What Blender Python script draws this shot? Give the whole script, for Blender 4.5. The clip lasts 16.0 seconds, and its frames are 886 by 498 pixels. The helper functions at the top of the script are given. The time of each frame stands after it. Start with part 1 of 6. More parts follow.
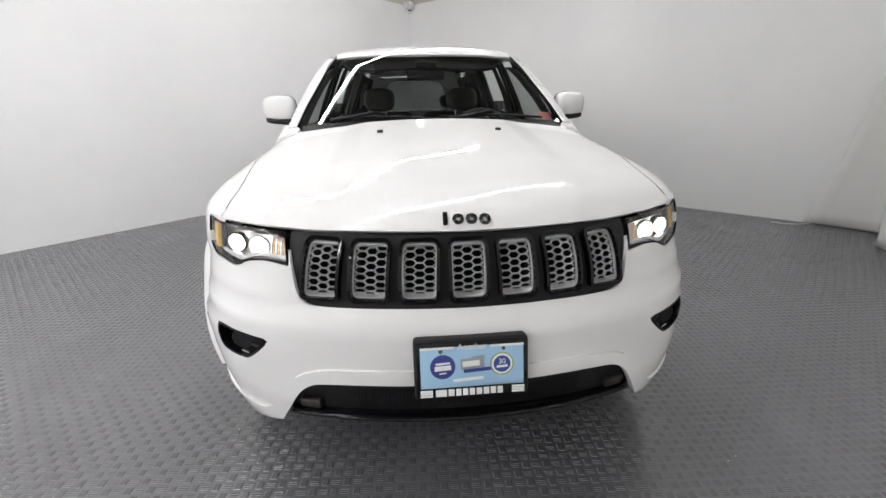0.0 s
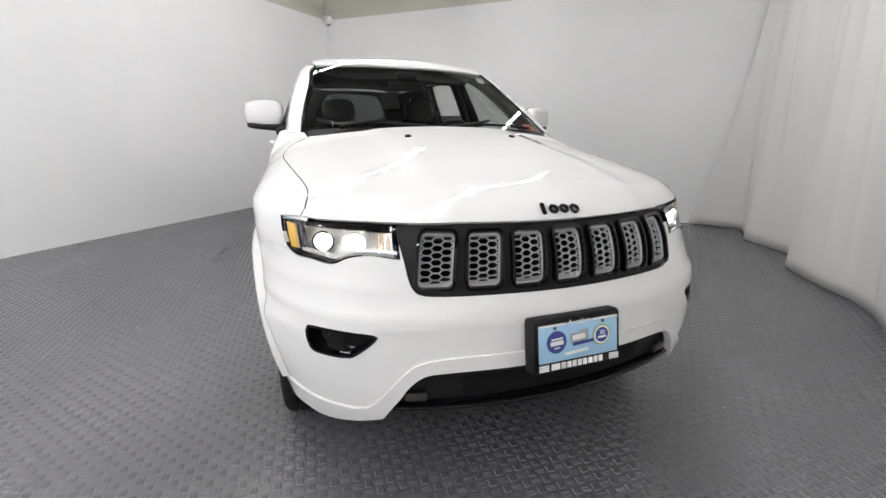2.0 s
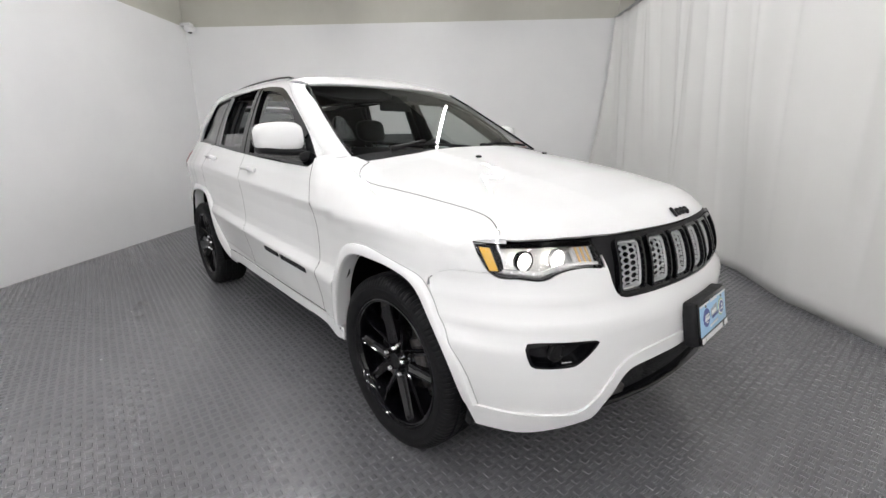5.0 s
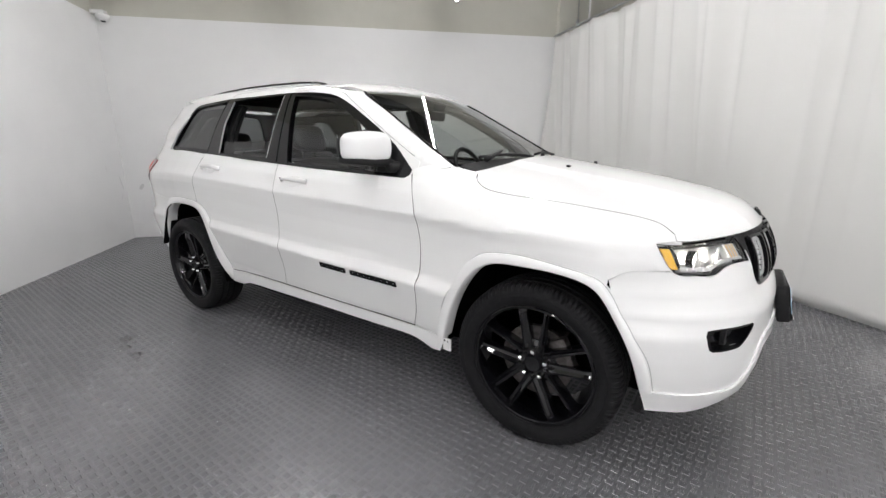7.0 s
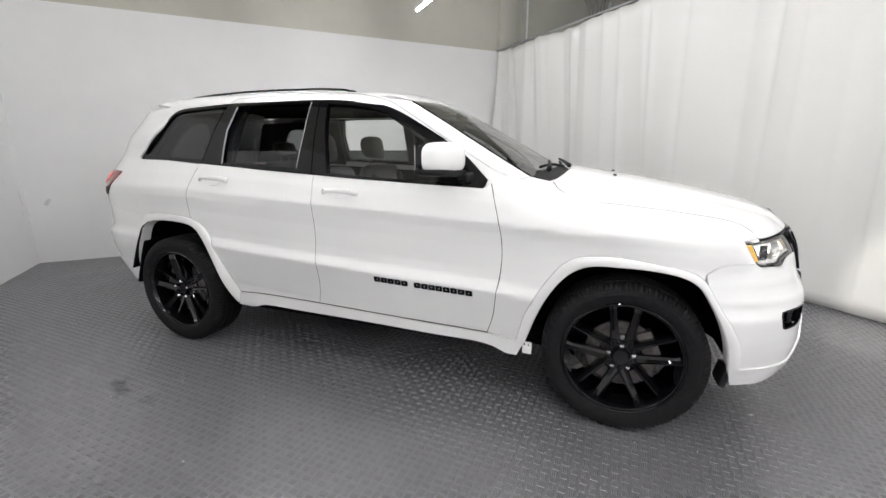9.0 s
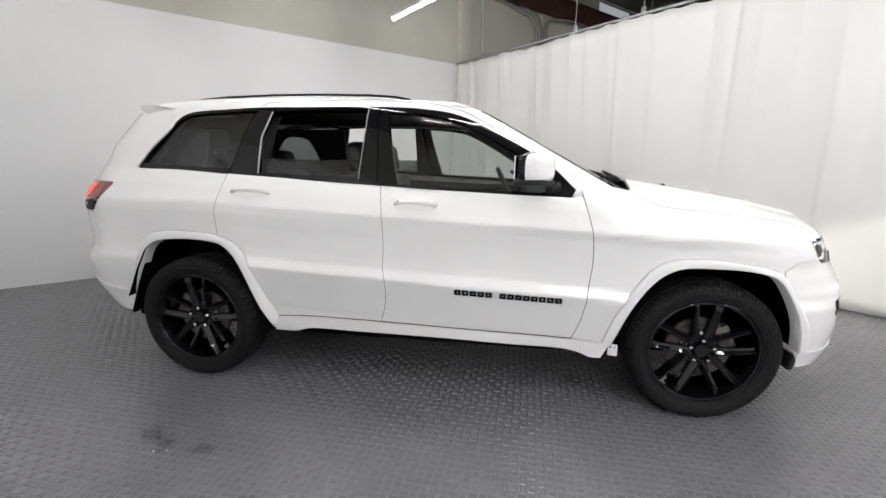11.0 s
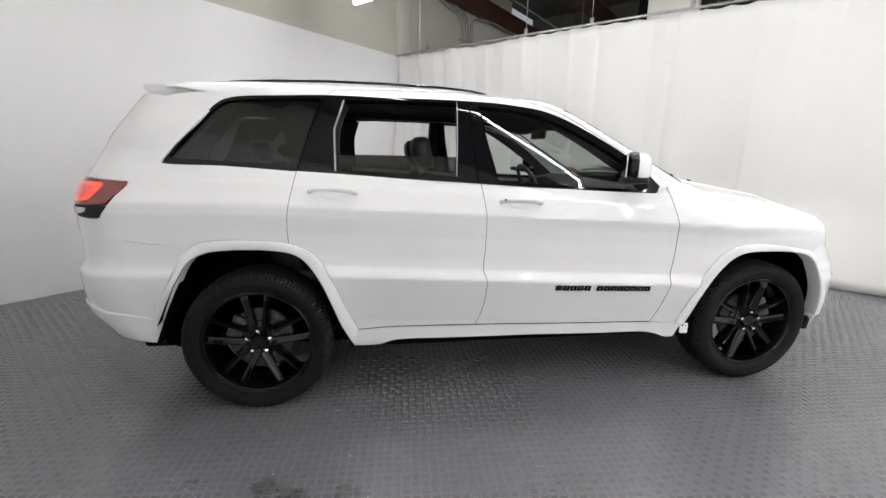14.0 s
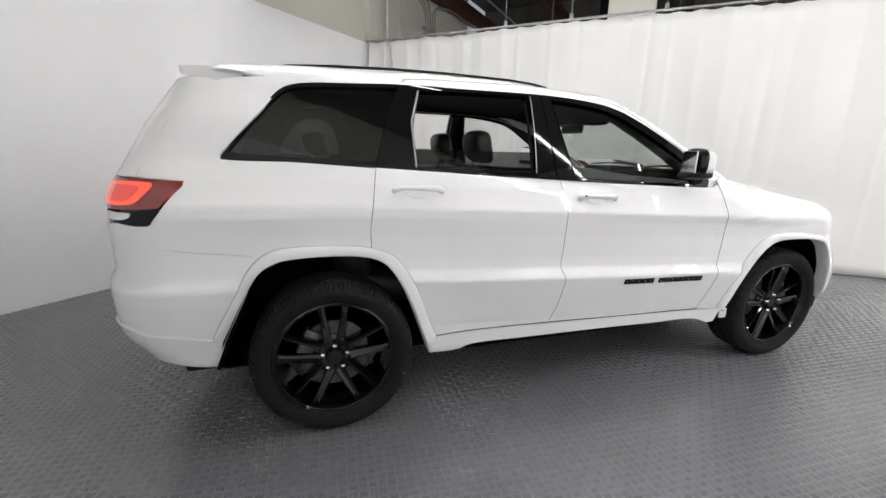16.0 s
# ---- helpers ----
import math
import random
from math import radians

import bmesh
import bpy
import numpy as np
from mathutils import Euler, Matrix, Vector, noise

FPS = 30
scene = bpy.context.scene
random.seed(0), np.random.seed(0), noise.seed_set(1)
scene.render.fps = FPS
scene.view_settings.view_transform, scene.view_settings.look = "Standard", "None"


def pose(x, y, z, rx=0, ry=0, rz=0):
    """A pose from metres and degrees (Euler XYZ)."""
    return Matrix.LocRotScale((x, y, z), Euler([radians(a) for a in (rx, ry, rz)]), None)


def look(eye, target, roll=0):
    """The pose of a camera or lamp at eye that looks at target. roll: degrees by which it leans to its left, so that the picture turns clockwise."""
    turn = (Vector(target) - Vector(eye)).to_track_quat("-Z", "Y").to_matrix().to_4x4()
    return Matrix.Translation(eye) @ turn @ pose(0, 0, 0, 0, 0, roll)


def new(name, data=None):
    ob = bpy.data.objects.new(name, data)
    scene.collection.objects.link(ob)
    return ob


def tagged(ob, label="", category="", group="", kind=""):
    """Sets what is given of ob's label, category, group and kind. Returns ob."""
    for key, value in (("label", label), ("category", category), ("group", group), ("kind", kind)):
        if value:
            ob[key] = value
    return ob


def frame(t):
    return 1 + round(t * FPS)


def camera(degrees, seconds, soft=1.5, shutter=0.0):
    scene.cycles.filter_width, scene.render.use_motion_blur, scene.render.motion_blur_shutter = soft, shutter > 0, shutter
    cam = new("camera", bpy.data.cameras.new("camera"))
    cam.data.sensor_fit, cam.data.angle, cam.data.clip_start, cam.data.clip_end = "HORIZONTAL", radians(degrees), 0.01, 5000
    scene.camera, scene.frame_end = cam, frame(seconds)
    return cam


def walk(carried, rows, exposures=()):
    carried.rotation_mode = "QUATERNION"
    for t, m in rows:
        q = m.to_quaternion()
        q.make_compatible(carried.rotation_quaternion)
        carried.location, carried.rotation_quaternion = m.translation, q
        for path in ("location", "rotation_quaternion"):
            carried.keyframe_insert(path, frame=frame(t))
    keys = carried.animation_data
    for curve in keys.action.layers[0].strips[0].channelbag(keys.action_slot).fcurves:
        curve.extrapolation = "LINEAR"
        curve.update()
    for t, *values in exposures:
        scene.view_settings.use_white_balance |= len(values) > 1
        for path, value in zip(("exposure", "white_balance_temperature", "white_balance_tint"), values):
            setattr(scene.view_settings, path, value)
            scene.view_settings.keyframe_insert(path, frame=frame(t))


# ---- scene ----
from mathutils.geometry import delaunay_2d_cdt

cam = camera(93.1, 16.0, soft=1.5)
PATH = [
    (0, (-0.167, -3.367, 1.327), (-0.003, -1.484, 0.674), -0.9),
    (0.5, (-0.367, -3.406, 1.302), (-0.078, -1.525, 0.686), -0.2),
    (1, (-0.541, -3.413, 1.287), (-0.127, -1.549, 0.693), 0.6),
    (1.5, (-0.675, -3.365, 1.252), (-0.128, -1.528, 0.68), 0.9),
    (2, (-0.806, -3.333, 1.271), (-0.149, -1.533, 0.699), 0.8),
    (2.5, (-0.94, -3.281, 1.29), (-0.162, -1.532, 0.708), 0.9),
    (3, (-1.207, -3.207, 1.291), (-0.304, -1.513, 0.727), 0.9),
    (3.5, (-1.396, -3.146, 1.294), (-0.384, -1.512, 0.741), 0.7),
    (4, (-1.538, -3.041, 1.281), (-0.419, -1.47, 0.752), 0.1),
    (6.5, (-2.282, -2.293, 1.337), (-0.755, -1.104, 0.833), -0.3),
    (7, (-2.486, -2.065, 1.331), (-0.874, -0.986, 0.843), -0.2),
    (7.5, (-2.627, -1.889, 1.331), (-0.944, -0.917, 0.856), 0.2),
    (8, (-2.705, -1.72, 1.332), (-0.973, -0.839, 0.857), 0.1),
    (8.5, (-2.774, -1.559, 1.345), (-0.997, -0.771, 0.874), -0.0),
    (9, (-2.906, -1.301, 1.354), (-1.083, -0.621, 0.894), -0.0),
    (9.5, (-2.985, -1.083, 1.351), (-1.124, -0.504, 0.902), 0.0),
    (12, (-3.12, -0.015, 1.353), (-1.164, 0.071, 0.944), 1.0),
    (12.5, (-3.103, 0.145, 1.369), (-1.147, 0.13, 0.953), 1.2),
    (13, (-3.081, 0.382, 1.364), (-1.129, 0.265, 0.943), 1.2),
    (13.5, (-3.077, 0.645, 1.376), (-1.137, 0.414, 0.951), 1.3),
    (14, (-3.036, 0.811, 1.353), (-1.105, 0.523, 0.919), 1.1),
    (14.5, (-2.986, 0.958, 1.37), (-1.066, 0.617, 0.923), 0.6),
    (15, (-2.931, 1.093, 1.365), (-1.029, 0.674, 0.911), 0.9),
    (15.5, (-2.838, 1.366, 1.37), (-0.963, 0.845, 0.908), 1.2),
    (16, (-2.757, 1.549, 1.362), (-0.91, 0.943, 0.892), 1.4),
]
walk(cam, [(t, look(eye, target, roll)) for t, eye, target, roll in PATH], [(0.0, 0.04), (4.0, 0.05), (8.5, 0.13), (12.0, 0.2), (16.0, 0.2)])

# ---------------------------------------------------------------- light and exposure
scene.view_settings.exposure = 0.0
world = bpy.data.worlds.new("world")
scene.world = world
world.use_nodes = True
world.node_tree.nodes["Background"].inputs["Color"].default_value = (0.9, 0.95, 1.0, 1)
world.node_tree.nodes["Background"].inputs["Strength"].default_value = 0.3
TUBE_POWER = 91.0
HEADLAMP_WATTS = 40.0


# ---------------------------------------------------------------- materials
def material(name, color, rough=0.5, metal=0.0, coat=0.0, spec=0.5, emit=None, power=0.0):
    m = bpy.data.materials.new(name)
    m.use_nodes = True
    b = m.node_tree.nodes["Principled BSDF"]
    b.inputs["Base Color"].default_value = (*color, 1)
    b.inputs["Roughness"].default_value = rough
    b.inputs["Metallic"].default_value = metal
    b.inputs["Coat Weight"].default_value = coat
    b.inputs["Coat Roughness"].default_value = 0.03
    b.inputs["Specular IOR Level"].default_value = spec
    if emit:
        b.inputs["Emission Color"].default_value = (*emit, 1)
        b.inputs["Emission Strength"].default_value = power
    return m


def node(m, kind, **values):
    n = m.node_tree.nodes.new(kind)
    for key, value in values.items():
        n.inputs[key].default_value = value
    return n


def link(m, a, out, b, into):
    m.node_tree.links.new(a.outputs[out], b.inputs[into])


def worn(m, scale, low, high, into="Base Color", detail=6.0, stretch=(1, 1, 1)):
    """Mottles a colour or a roughness between two values."""
    b = m.node_tree.nodes["Principled BSDF"]
    co = node(m, "ShaderNodeTexCoord")
    mp = node(m, "ShaderNodeMapping", Scale=stretch)
    n = node(m, "ShaderNodeTexNoise", Scale=scale, Detail=detail, Roughness=0.6)
    r = node(m, "ShaderNodeValToRGB")
    r.color_ramp.elements[0].position, r.color_ramp.elements[1].position = 0.32, 0.70
    for e, c in zip(r.color_ramp.elements, (low, high)):
        e.color = (*c, 1) if isinstance(c, tuple) else (c, c, c, 1)
    link(m, co, "Object", mp, "Vector")
    link(m, mp, "Vector", n, "Vector")
    link(m, n, "Fac", r, "Fac")
    link(m, r, "Color", b, into)
    return n


def bumped(m, scale, height, strength=0.4, detail=4.0):
    b = m.node_tree.nodes["Principled BSDF"]
    co = node(m, "ShaderNodeTexCoord")
    n = node(m, "ShaderNodeTexNoise", Scale=scale, Detail=detail)
    u = node(m, "ShaderNodeBump", Strength=strength, Distance=height)
    link(m, co, "Object", n, "Vector")
    link(m, n, "Fac", u, "Height")
    link(m, u, "Normal", b, "Normal")


def clear_glass(name, tint, rough=0.0, gloss=1.0):
    m = bpy.data.materials.new(name)
    m.use_nodes = True
    t = m.node_tree
    t.nodes.remove(t.nodes["Principled BSDF"])
    out = t.nodes["Material Output"]
    a, g, mix = node(m, "ShaderNodeBsdfTransparent"), node(m, "ShaderNodeBsdfGlossy", Roughness=rough), node(m, "ShaderNodeMixShader")
    a.inputs["Color"].default_value = (*tint, 1)
    g.inputs["Color"].default_value = (gloss, gloss, gloss, 1)
    edge = node(m, "ShaderNodeLayerWeight", Blend=0.5)
    steep = node(m, "ShaderNodeMath")
    steep.operation, steep.inputs[1].default_value = "POWER", 5.0
    both = node(m, "ShaderNodeMath")
    both.operation, both.inputs[1].default_value, both.inputs[2].default_value = "MULTIPLY_ADD", 0.93, 0.048
    link(m, edge, "Facing", steep, 0)
    link(m, steep, 0, both, 0)
    link(m, both, 0, mix, 0)
    t.links.new(a.outputs[0], mix.inputs[1])
    t.links.new(g.outputs[0], mix.inputs[2])
    t.links.new(mix.outputs[0], out.inputs["Surface"])
    return m


PAINT = material("white_car_paint", (0.82, 0.82, 0.82), rough=0.5, coat=1.0, spec=0.0)
PAINT.node_tree.nodes["Principled BSDF"].inputs["Coat Roughness"].default_value = 0.03
TRIM = material("white_flare", (0.82, 0.82, 0.82), rough=0.5, coat=0.6, spec=0.0)
GLOSS_BLACK = material("gloss_black", (0.004, 0.004, 0.005), rough=0.05, spec=0.28)
PLASTIC = material("black_plastic", (0.011, 0.011, 0.012), rough=0.5, spec=0.25)
worn(PLASTIC, 90, 0.45, 0.65, "Roughness")
bumped(PLASTIC, 900, 0.0006)
DARK = material("dark_underbody", (0.005, 0.005, 0.005), rough=1.0, spec=0.0)
worn(DARK, 14, (0.0025, 0.0025, 0.0025), (0.006, 0.006, 0.006))
RUBBER = material("tyre_rubber", (0.010, 0.010, 0.011), rough=0.6, spec=0.12)
worn(RUBBER, 40, (0.008, 0.008, 0.009), (0.015, 0.015, 0.016))
RIM = material("gloss_black_alloy", (0.003, 0.003, 0.004), rough=0.04, spec=0.5)
SILVER = material("silver_plastic", (0.62, 0.62, 0.62), rough=0.30, metal=0.35)
CHROME = material("chrome", (0.85, 0.85, 0.85), rough=0.07, metal=1.0)
STEEL = material("cast_steel", (0.20, 0.19, 0.18), rough=0.45, metal=0.9)
worn(STEEL, 30, (0.07, 0.063, 0.06), (0.17, 0.16, 0.155))
AMBER = material("amber_reflector", (0.86, 0.50, 0.05), rough=0.25, coat=0.6)
RIB_AMBER = material("pale_amber_plastic", (0.75, 0.50, 0.22), rough=0.2, coat=1.0)
RED_LENS = material("red_lens", (0.20, 0.007, 0.006), rough=0.12, coat=1.0)
RED_INNER = material("dim_red_lens", (0.40, 0.02, 0.015), rough=0.2, coat=1.0, emit=(1.0, 0.06, 0.03), power=0.42)
RED_GLOW = material("lit_red_lens", (0.45, 0.03, 0.02), rough=0.2, coat=1.0, emit=(1.0, 0.085, 0.03), power=0.7)
HOUSING = material("bright_reflector", (0.80, 0.80, 0.79), rough=0.20, metal=0.4)
worn(HOUSING, 60, 0.12, 0.32, "Roughness")
LAMP_ON = material("lit_headlamp_bulb", (1, 1, 1), rough=0.3, emit=(1.0, 0.96, 0.88), power=9.0)
LENS_WHITE = material("white_lens", (0.75, 0.75, 0.75), rough=0.2, coat=1.0)
CABIN = material("black_cabin_trim", (0.009, 0.009, 0.010), rough=0.6)
LEATHER = material("black_leather", (0.010, 0.010, 0.011), rough=0.42)
bumped(LEATHER, 260, 0.001)
HEADLINER = material("black_headliner", (0.010, 0.010, 0.011), rough=0.95)
CONSOLE = material("grey_console", (0.22, 0.22, 0.22), rough=0.4, metal=0.3)
WINDSCREEN = clear_glass("windscreen_glass", (0.62, 0.65, 0.635))
SIDE_GLASS = clear_glass("side_glass", (0.82, 0.85, 0.83))
DARK_GLASS = clear_glass("privacy_glass", (0.17, 0.18, 0.18))
LENS = clear_glass("headlamp_lens", (0.93, 0.93, 0.93))
MIRROR = material("mirror", (0.9, 0.9, 0.9), rough=0.10, metal=1.0)
PLATE_BLUE = material("pale_blue_plate", (0.36, 0.58, 0.78), rough=0.35)
WHITE_PRINT = material("white_print", (0.82, 0.82, 0.82), rough=0.4)
NAVY_PRINT = material("navy_print", (0.03, 0.05, 0.25), rough=0.4)
GREEN_PRINT = material("green_print", (0.30, 0.42, 0.20), rough=0.4)
GREY_PRINT = material("grey_print", (0.32, 0.34, 0.38), rough=0.4)
RED_PRINT = material("red_print", (0.5, 0.10, 0.06), rough=0.4)

WALL = material("white_painted_wall", (0.80, 0.80, 0.80), rough=0.55)
worn(WALL, 0.9, (0.78, 0.78, 0.785), (0.83, 0.83, 0.83), detail=8.0)
bumped(WALL, 55, 0.002, 0.12)
SCUFF = material("wall_scuff", (0.62, 0.62, 0.62), rough=0.6)
worn(SCUFF, 60, (0.56, 0.56, 0.56), (0.72, 0.72, 0.72))
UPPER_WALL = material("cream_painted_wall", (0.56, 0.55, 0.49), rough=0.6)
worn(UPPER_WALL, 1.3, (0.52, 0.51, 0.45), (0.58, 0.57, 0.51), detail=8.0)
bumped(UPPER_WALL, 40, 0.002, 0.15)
CURTAIN = material("white_curtain", (0.80, 0.795, 0.775), rough=0.85, spec=0.2)
worn(CURTAIN, 0.8, (0.645, 0.64, 0.625), (0.675, 0.67, 0.655), detail=3.0)
bumped(CURTAIN, 300, 0.0008, 0.2)
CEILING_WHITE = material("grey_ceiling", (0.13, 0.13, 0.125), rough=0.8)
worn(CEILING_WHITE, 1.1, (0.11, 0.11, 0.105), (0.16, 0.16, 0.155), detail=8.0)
SEAL_EDGE_GREY = material("grey_seal_and_edge_shade", (0.40, 0.40, 0.40), rough=0.6)
GALVANISED = material("galvanised_pipe", (0.42, 0.43, 0.43), rough=0.42, metal=0.8)
worn(GALVANISED, 20, (0.33, 0.34, 0.34), (0.50, 0.51, 0.51))
RUST_STEEL = material("red_oxide_steel", (0.06, 0.022, 0.016), rough=0.7)
worn(RUST_STEEL, 8, (0.035, 0.014, 0.011), (0.085, 0.03, 0.02))
ROOF_DECK = material("grey_roof_deck", (0.16, 0.155, 0.14), rough=0.8)
worn(ROOF_DECK, 3, (0.05, 0.046, 0.04), (0.09, 0.085, 0.075))
CONDUIT = material("grey_conduit", (0.33, 0.32, 0.30), rough=0.5, metal=0.3)
TUBE_GLOW = material("lit_lamp_diffuser", (1, 1, 1), rough=0.4, emit=(1.0, 0.988, 0.992), power=TUBE_POWER)
LAMP_BODY = material("white_enamel", (0.75, 0.75, 0.75), rough=0.4)


# places of dark oily smudges on the floor
STAINS = ((-1.535, 1.17, 0.055), (-1.50, 1.215, 0.045), (-1.47, 1.283, 0.06), (-1.548, 0.982, 0.045), (-1.40, 1.62, 0.03))


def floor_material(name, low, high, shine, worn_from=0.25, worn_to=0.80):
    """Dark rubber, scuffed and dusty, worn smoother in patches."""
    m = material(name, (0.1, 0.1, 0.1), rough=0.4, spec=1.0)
    b = m.node_tree.nodes["Principled BSDF"]
    co = node(m, "ShaderNodeTexCoord")

    def noise(scale, detail, a, lo, z, hi, stretch=(1, 1, 1)):
        mp = node(m, "ShaderNodeMapping", Scale=stretch, Rotation=(0, 0, radians(20)))
        n = node(m, "ShaderNodeTexNoise", Scale=scale, Detail=detail, Roughness=0.65)
        r = node(m, "ShaderNodeMapRange")
        for key, value in zip(("From Min", "From Max", "To Min", "To Max"), (a, z, lo, hi)):
            r.inputs[key].default_value = value
        link(m, co, "Object", mp, "Vector")
        link(m, mp, "Vector", n, "Vector")
        link(m, n, "Fac", r, "Value")
        return r

    def calc(op, p, q):
        n = node(m, "ShaderNodeMath")
        n.operation = op
        for i, a in enumerate((p, q)):
            if isinstance(a, (int, float)):
                n.inputs[i].default_value = a
            else:
                link(m, a, 0, n, i)
        return n

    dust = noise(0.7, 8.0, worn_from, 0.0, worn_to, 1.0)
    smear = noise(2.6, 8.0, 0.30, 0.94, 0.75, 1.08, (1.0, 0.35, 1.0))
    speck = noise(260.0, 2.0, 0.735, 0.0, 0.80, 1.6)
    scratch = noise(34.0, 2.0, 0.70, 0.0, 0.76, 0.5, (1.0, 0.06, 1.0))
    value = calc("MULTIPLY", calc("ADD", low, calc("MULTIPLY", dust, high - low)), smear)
    value = calc("MULTIPLY", value, calc("ADD", 1.0, calc("ADD", speck, scratch)))
    ragged = noise(14.0, 6.0, 0.3, -0.05, 0.7, 0.05)
    for x, y, r in STAINS:
        at = node(m, "ShaderNodeVectorMath")
        at.operation, at.inputs[1].default_value = "DISTANCE", (x, y, 0.0)
        link(m, co, "Object", at, 0)
        far = node(m, "ShaderNodeMapRange")
        for key, v in zip(("From Min", "From Max", "To Min", "To Max"), (r * 0.6, r, 0.42, 1.0)):
            far.inputs[key].default_value = v
        spread = node(m, "ShaderNodeMath")
        spread.operation = "ADD"
        link(m, at, "Value", spread, 0)
        link(m, ragged, 0, spread, 1)
        link(m, spread, 0, far, "Value")
        value = calc("MULTIPLY", value, far)
    tint = node(m, "ShaderNodeCombineColor")
    link(m, value, 0, tint, "Red")
    link(m, value, 0, tint, "Green")
    link(m, calc("MULTIPLY", value, 1.07), 0, tint, "Blue")
    link(m, tint, "Color", b, "Base Color")
    link(m, calc("ADD", shine, calc("MULTIPLY", noise(0.8, 2.0, 0.3, 0.0, 0.75, 1.0), 0.07)), 0, b, "Roughness")
    grain = node(m, "ShaderNodeTexNoise", Scale=420.0, Detail=3.0)
    link(m, co, "Object", grain, "Vector")
    bump = node(m, "ShaderNodeBump", Strength=0.25, Distance=0.0006)
    link(m, grain, "Fac", bump, "Height")
    link(m, bump, "Normal", b, "Normal")
    return m


FLOOR = floor_material("dark_rubber_floor", 0.112, 0.152, 0.32)
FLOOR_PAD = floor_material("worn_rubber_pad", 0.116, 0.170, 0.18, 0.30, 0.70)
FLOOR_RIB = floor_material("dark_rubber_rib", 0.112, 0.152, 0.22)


# ---------------------------------------------------------------- mesh tools
def mesh_object(name, verts, faces, mat, parent=None, label="", normals=None, smooth=False):
    me = bpy.data.meshes.new(name)
    me.from_pydata([tuple(map(float, v)) for v in verts], [], [tuple(map(int, q)) for q in faces])
    me.materials.append(mat)
    if smooth or normals is not None:
        me.shade_smooth()
    if normals is not None:
        me.normals_split_custom_set_from_vertices([tuple(map(float, n)) for n in normals])
    ob = new(name, me)
    if parent is not None:
        ob.parent = parent
    if label:
        ob["label"] = label
    return ob


def part(name, bm, mat, parent, label="", smooth=False, angle=35):
    """Links a bmesh as one mesh object under a thing or a part."""
    me = bpy.data.meshes.new(name)
    bmesh.ops.recalc_face_normals(bm, faces=bm.faces[:])
    bm.to_mesh(me)
    bm.free()
    me.materials.append(mat)
    if smooth:
        me.shade_smooth()
        me.set_sharp_from_angle(angle=radians(angle))
    ob = new(name, me)
    ob.parent = parent
    if label:
        ob["label"] = label
    return ob


def block(bm, m, size, bevel=0.0, segments=2):
    """Adds a bevelled block of that size, standing at the pose m."""
    r = bmesh.ops.create_cube(bm, size=1.0, matrix=m @ Matrix.Diagonal((*size, 1)))
    if bevel:
        edges = list({e for v in r["verts"] for e in v.link_edges})
        bmesh.ops.bevel(bm, geom=edges, offset=bevel, segments=segments, affect="EDGES", profile=0.5)


def rod(bm, a, b, r, r2=None, n=12):
    a, b = Vector(a), Vector(b)
    d = b - a
    m = Matrix.Translation((a + b) / 2) @ d.to_track_quat("Z", "Y").to_matrix().to_4x4()
    bmesh.ops.create_cone(bm, cap_ends=True, segments=n, radius1=r, radius2=r if r2 is None else r2, depth=d.length, matrix=m)


def bar(name, mat, parent, m, size, bevel=0.0, label="", segments=2):
    bm = bmesh.new()
    block(bm, m, size, bevel, segments)
    return part(name, bm, mat, parent, label, smooth=bevel > 0)


def sweep(points, radius, n=8, flat_z=1.0, closed=False):
    """A pipe along a line: verts and faces."""
    p = np.array(points, float)
    t = np.gradient(p, axis=0) if not closed else np.roll(p, -1, 0) - np.roll(p, 1, 0)
    t /= np.maximum(np.linalg.norm(t, axis=1, keepdims=True), 1e-9)
    up = np.array([0.0, 0.0, 1.0])
    if abs(t[:, 2]).max() > 0.95:
        up = np.array([0.31, 0.95, 0.0])
    a = np.cross(t, up)
    a /= np.linalg.norm(a, axis=1, keepdims=True)
    b = np.cross(a, t)
    r = np.broadcast_to(np.asarray(radius, float), (len(p),))
    ang = np.linspace(0, 2 * np.pi, n, endpoint=False)
    v = p[:, None] + r[:, None, None] * (np.cos(ang)[None, :, None] * a[:, None] + flat_z * np.sin(ang)[None, :, None] * b[:, None])
    f = []
    for i in range(len(p) if closed else len(p) - 1):
        j = (i + 1) % len(p)
        f += [(i * n + k, i * n + (k + 1) % n, j * n + (k + 1) % n, j * n + k) for k in range(n)]
    if not closed:
        f += [tuple(range(n - 1, -1, -1)), tuple((len(p) - 1) * n + k for k in range(n))]
    return v.reshape(-1, 3), f


def lathe(profile, n, axis="x"):
    """Turns a line of (along, radius) round an axis: verts and faces."""
    pr = np.array(profile, float)
    ang = np.linspace(0, 2 * np.pi, n, endpoint=False)
    v = np.stack([np.repeat(pr[:, 0], n), (pr[:, 1][:, None] * np.cos(ang)).ravel(), (pr[:, 1][:, None] * np.sin(ang)).ravel()], -1)
    f = []
    for i in range(len(pr) - 1):
        f += [(i * n + k, (i + 1) * n + k, (i + 1) * n + (k + 1) % n, i * n + (k + 1) % n) for k in range(n)]
    return v, f


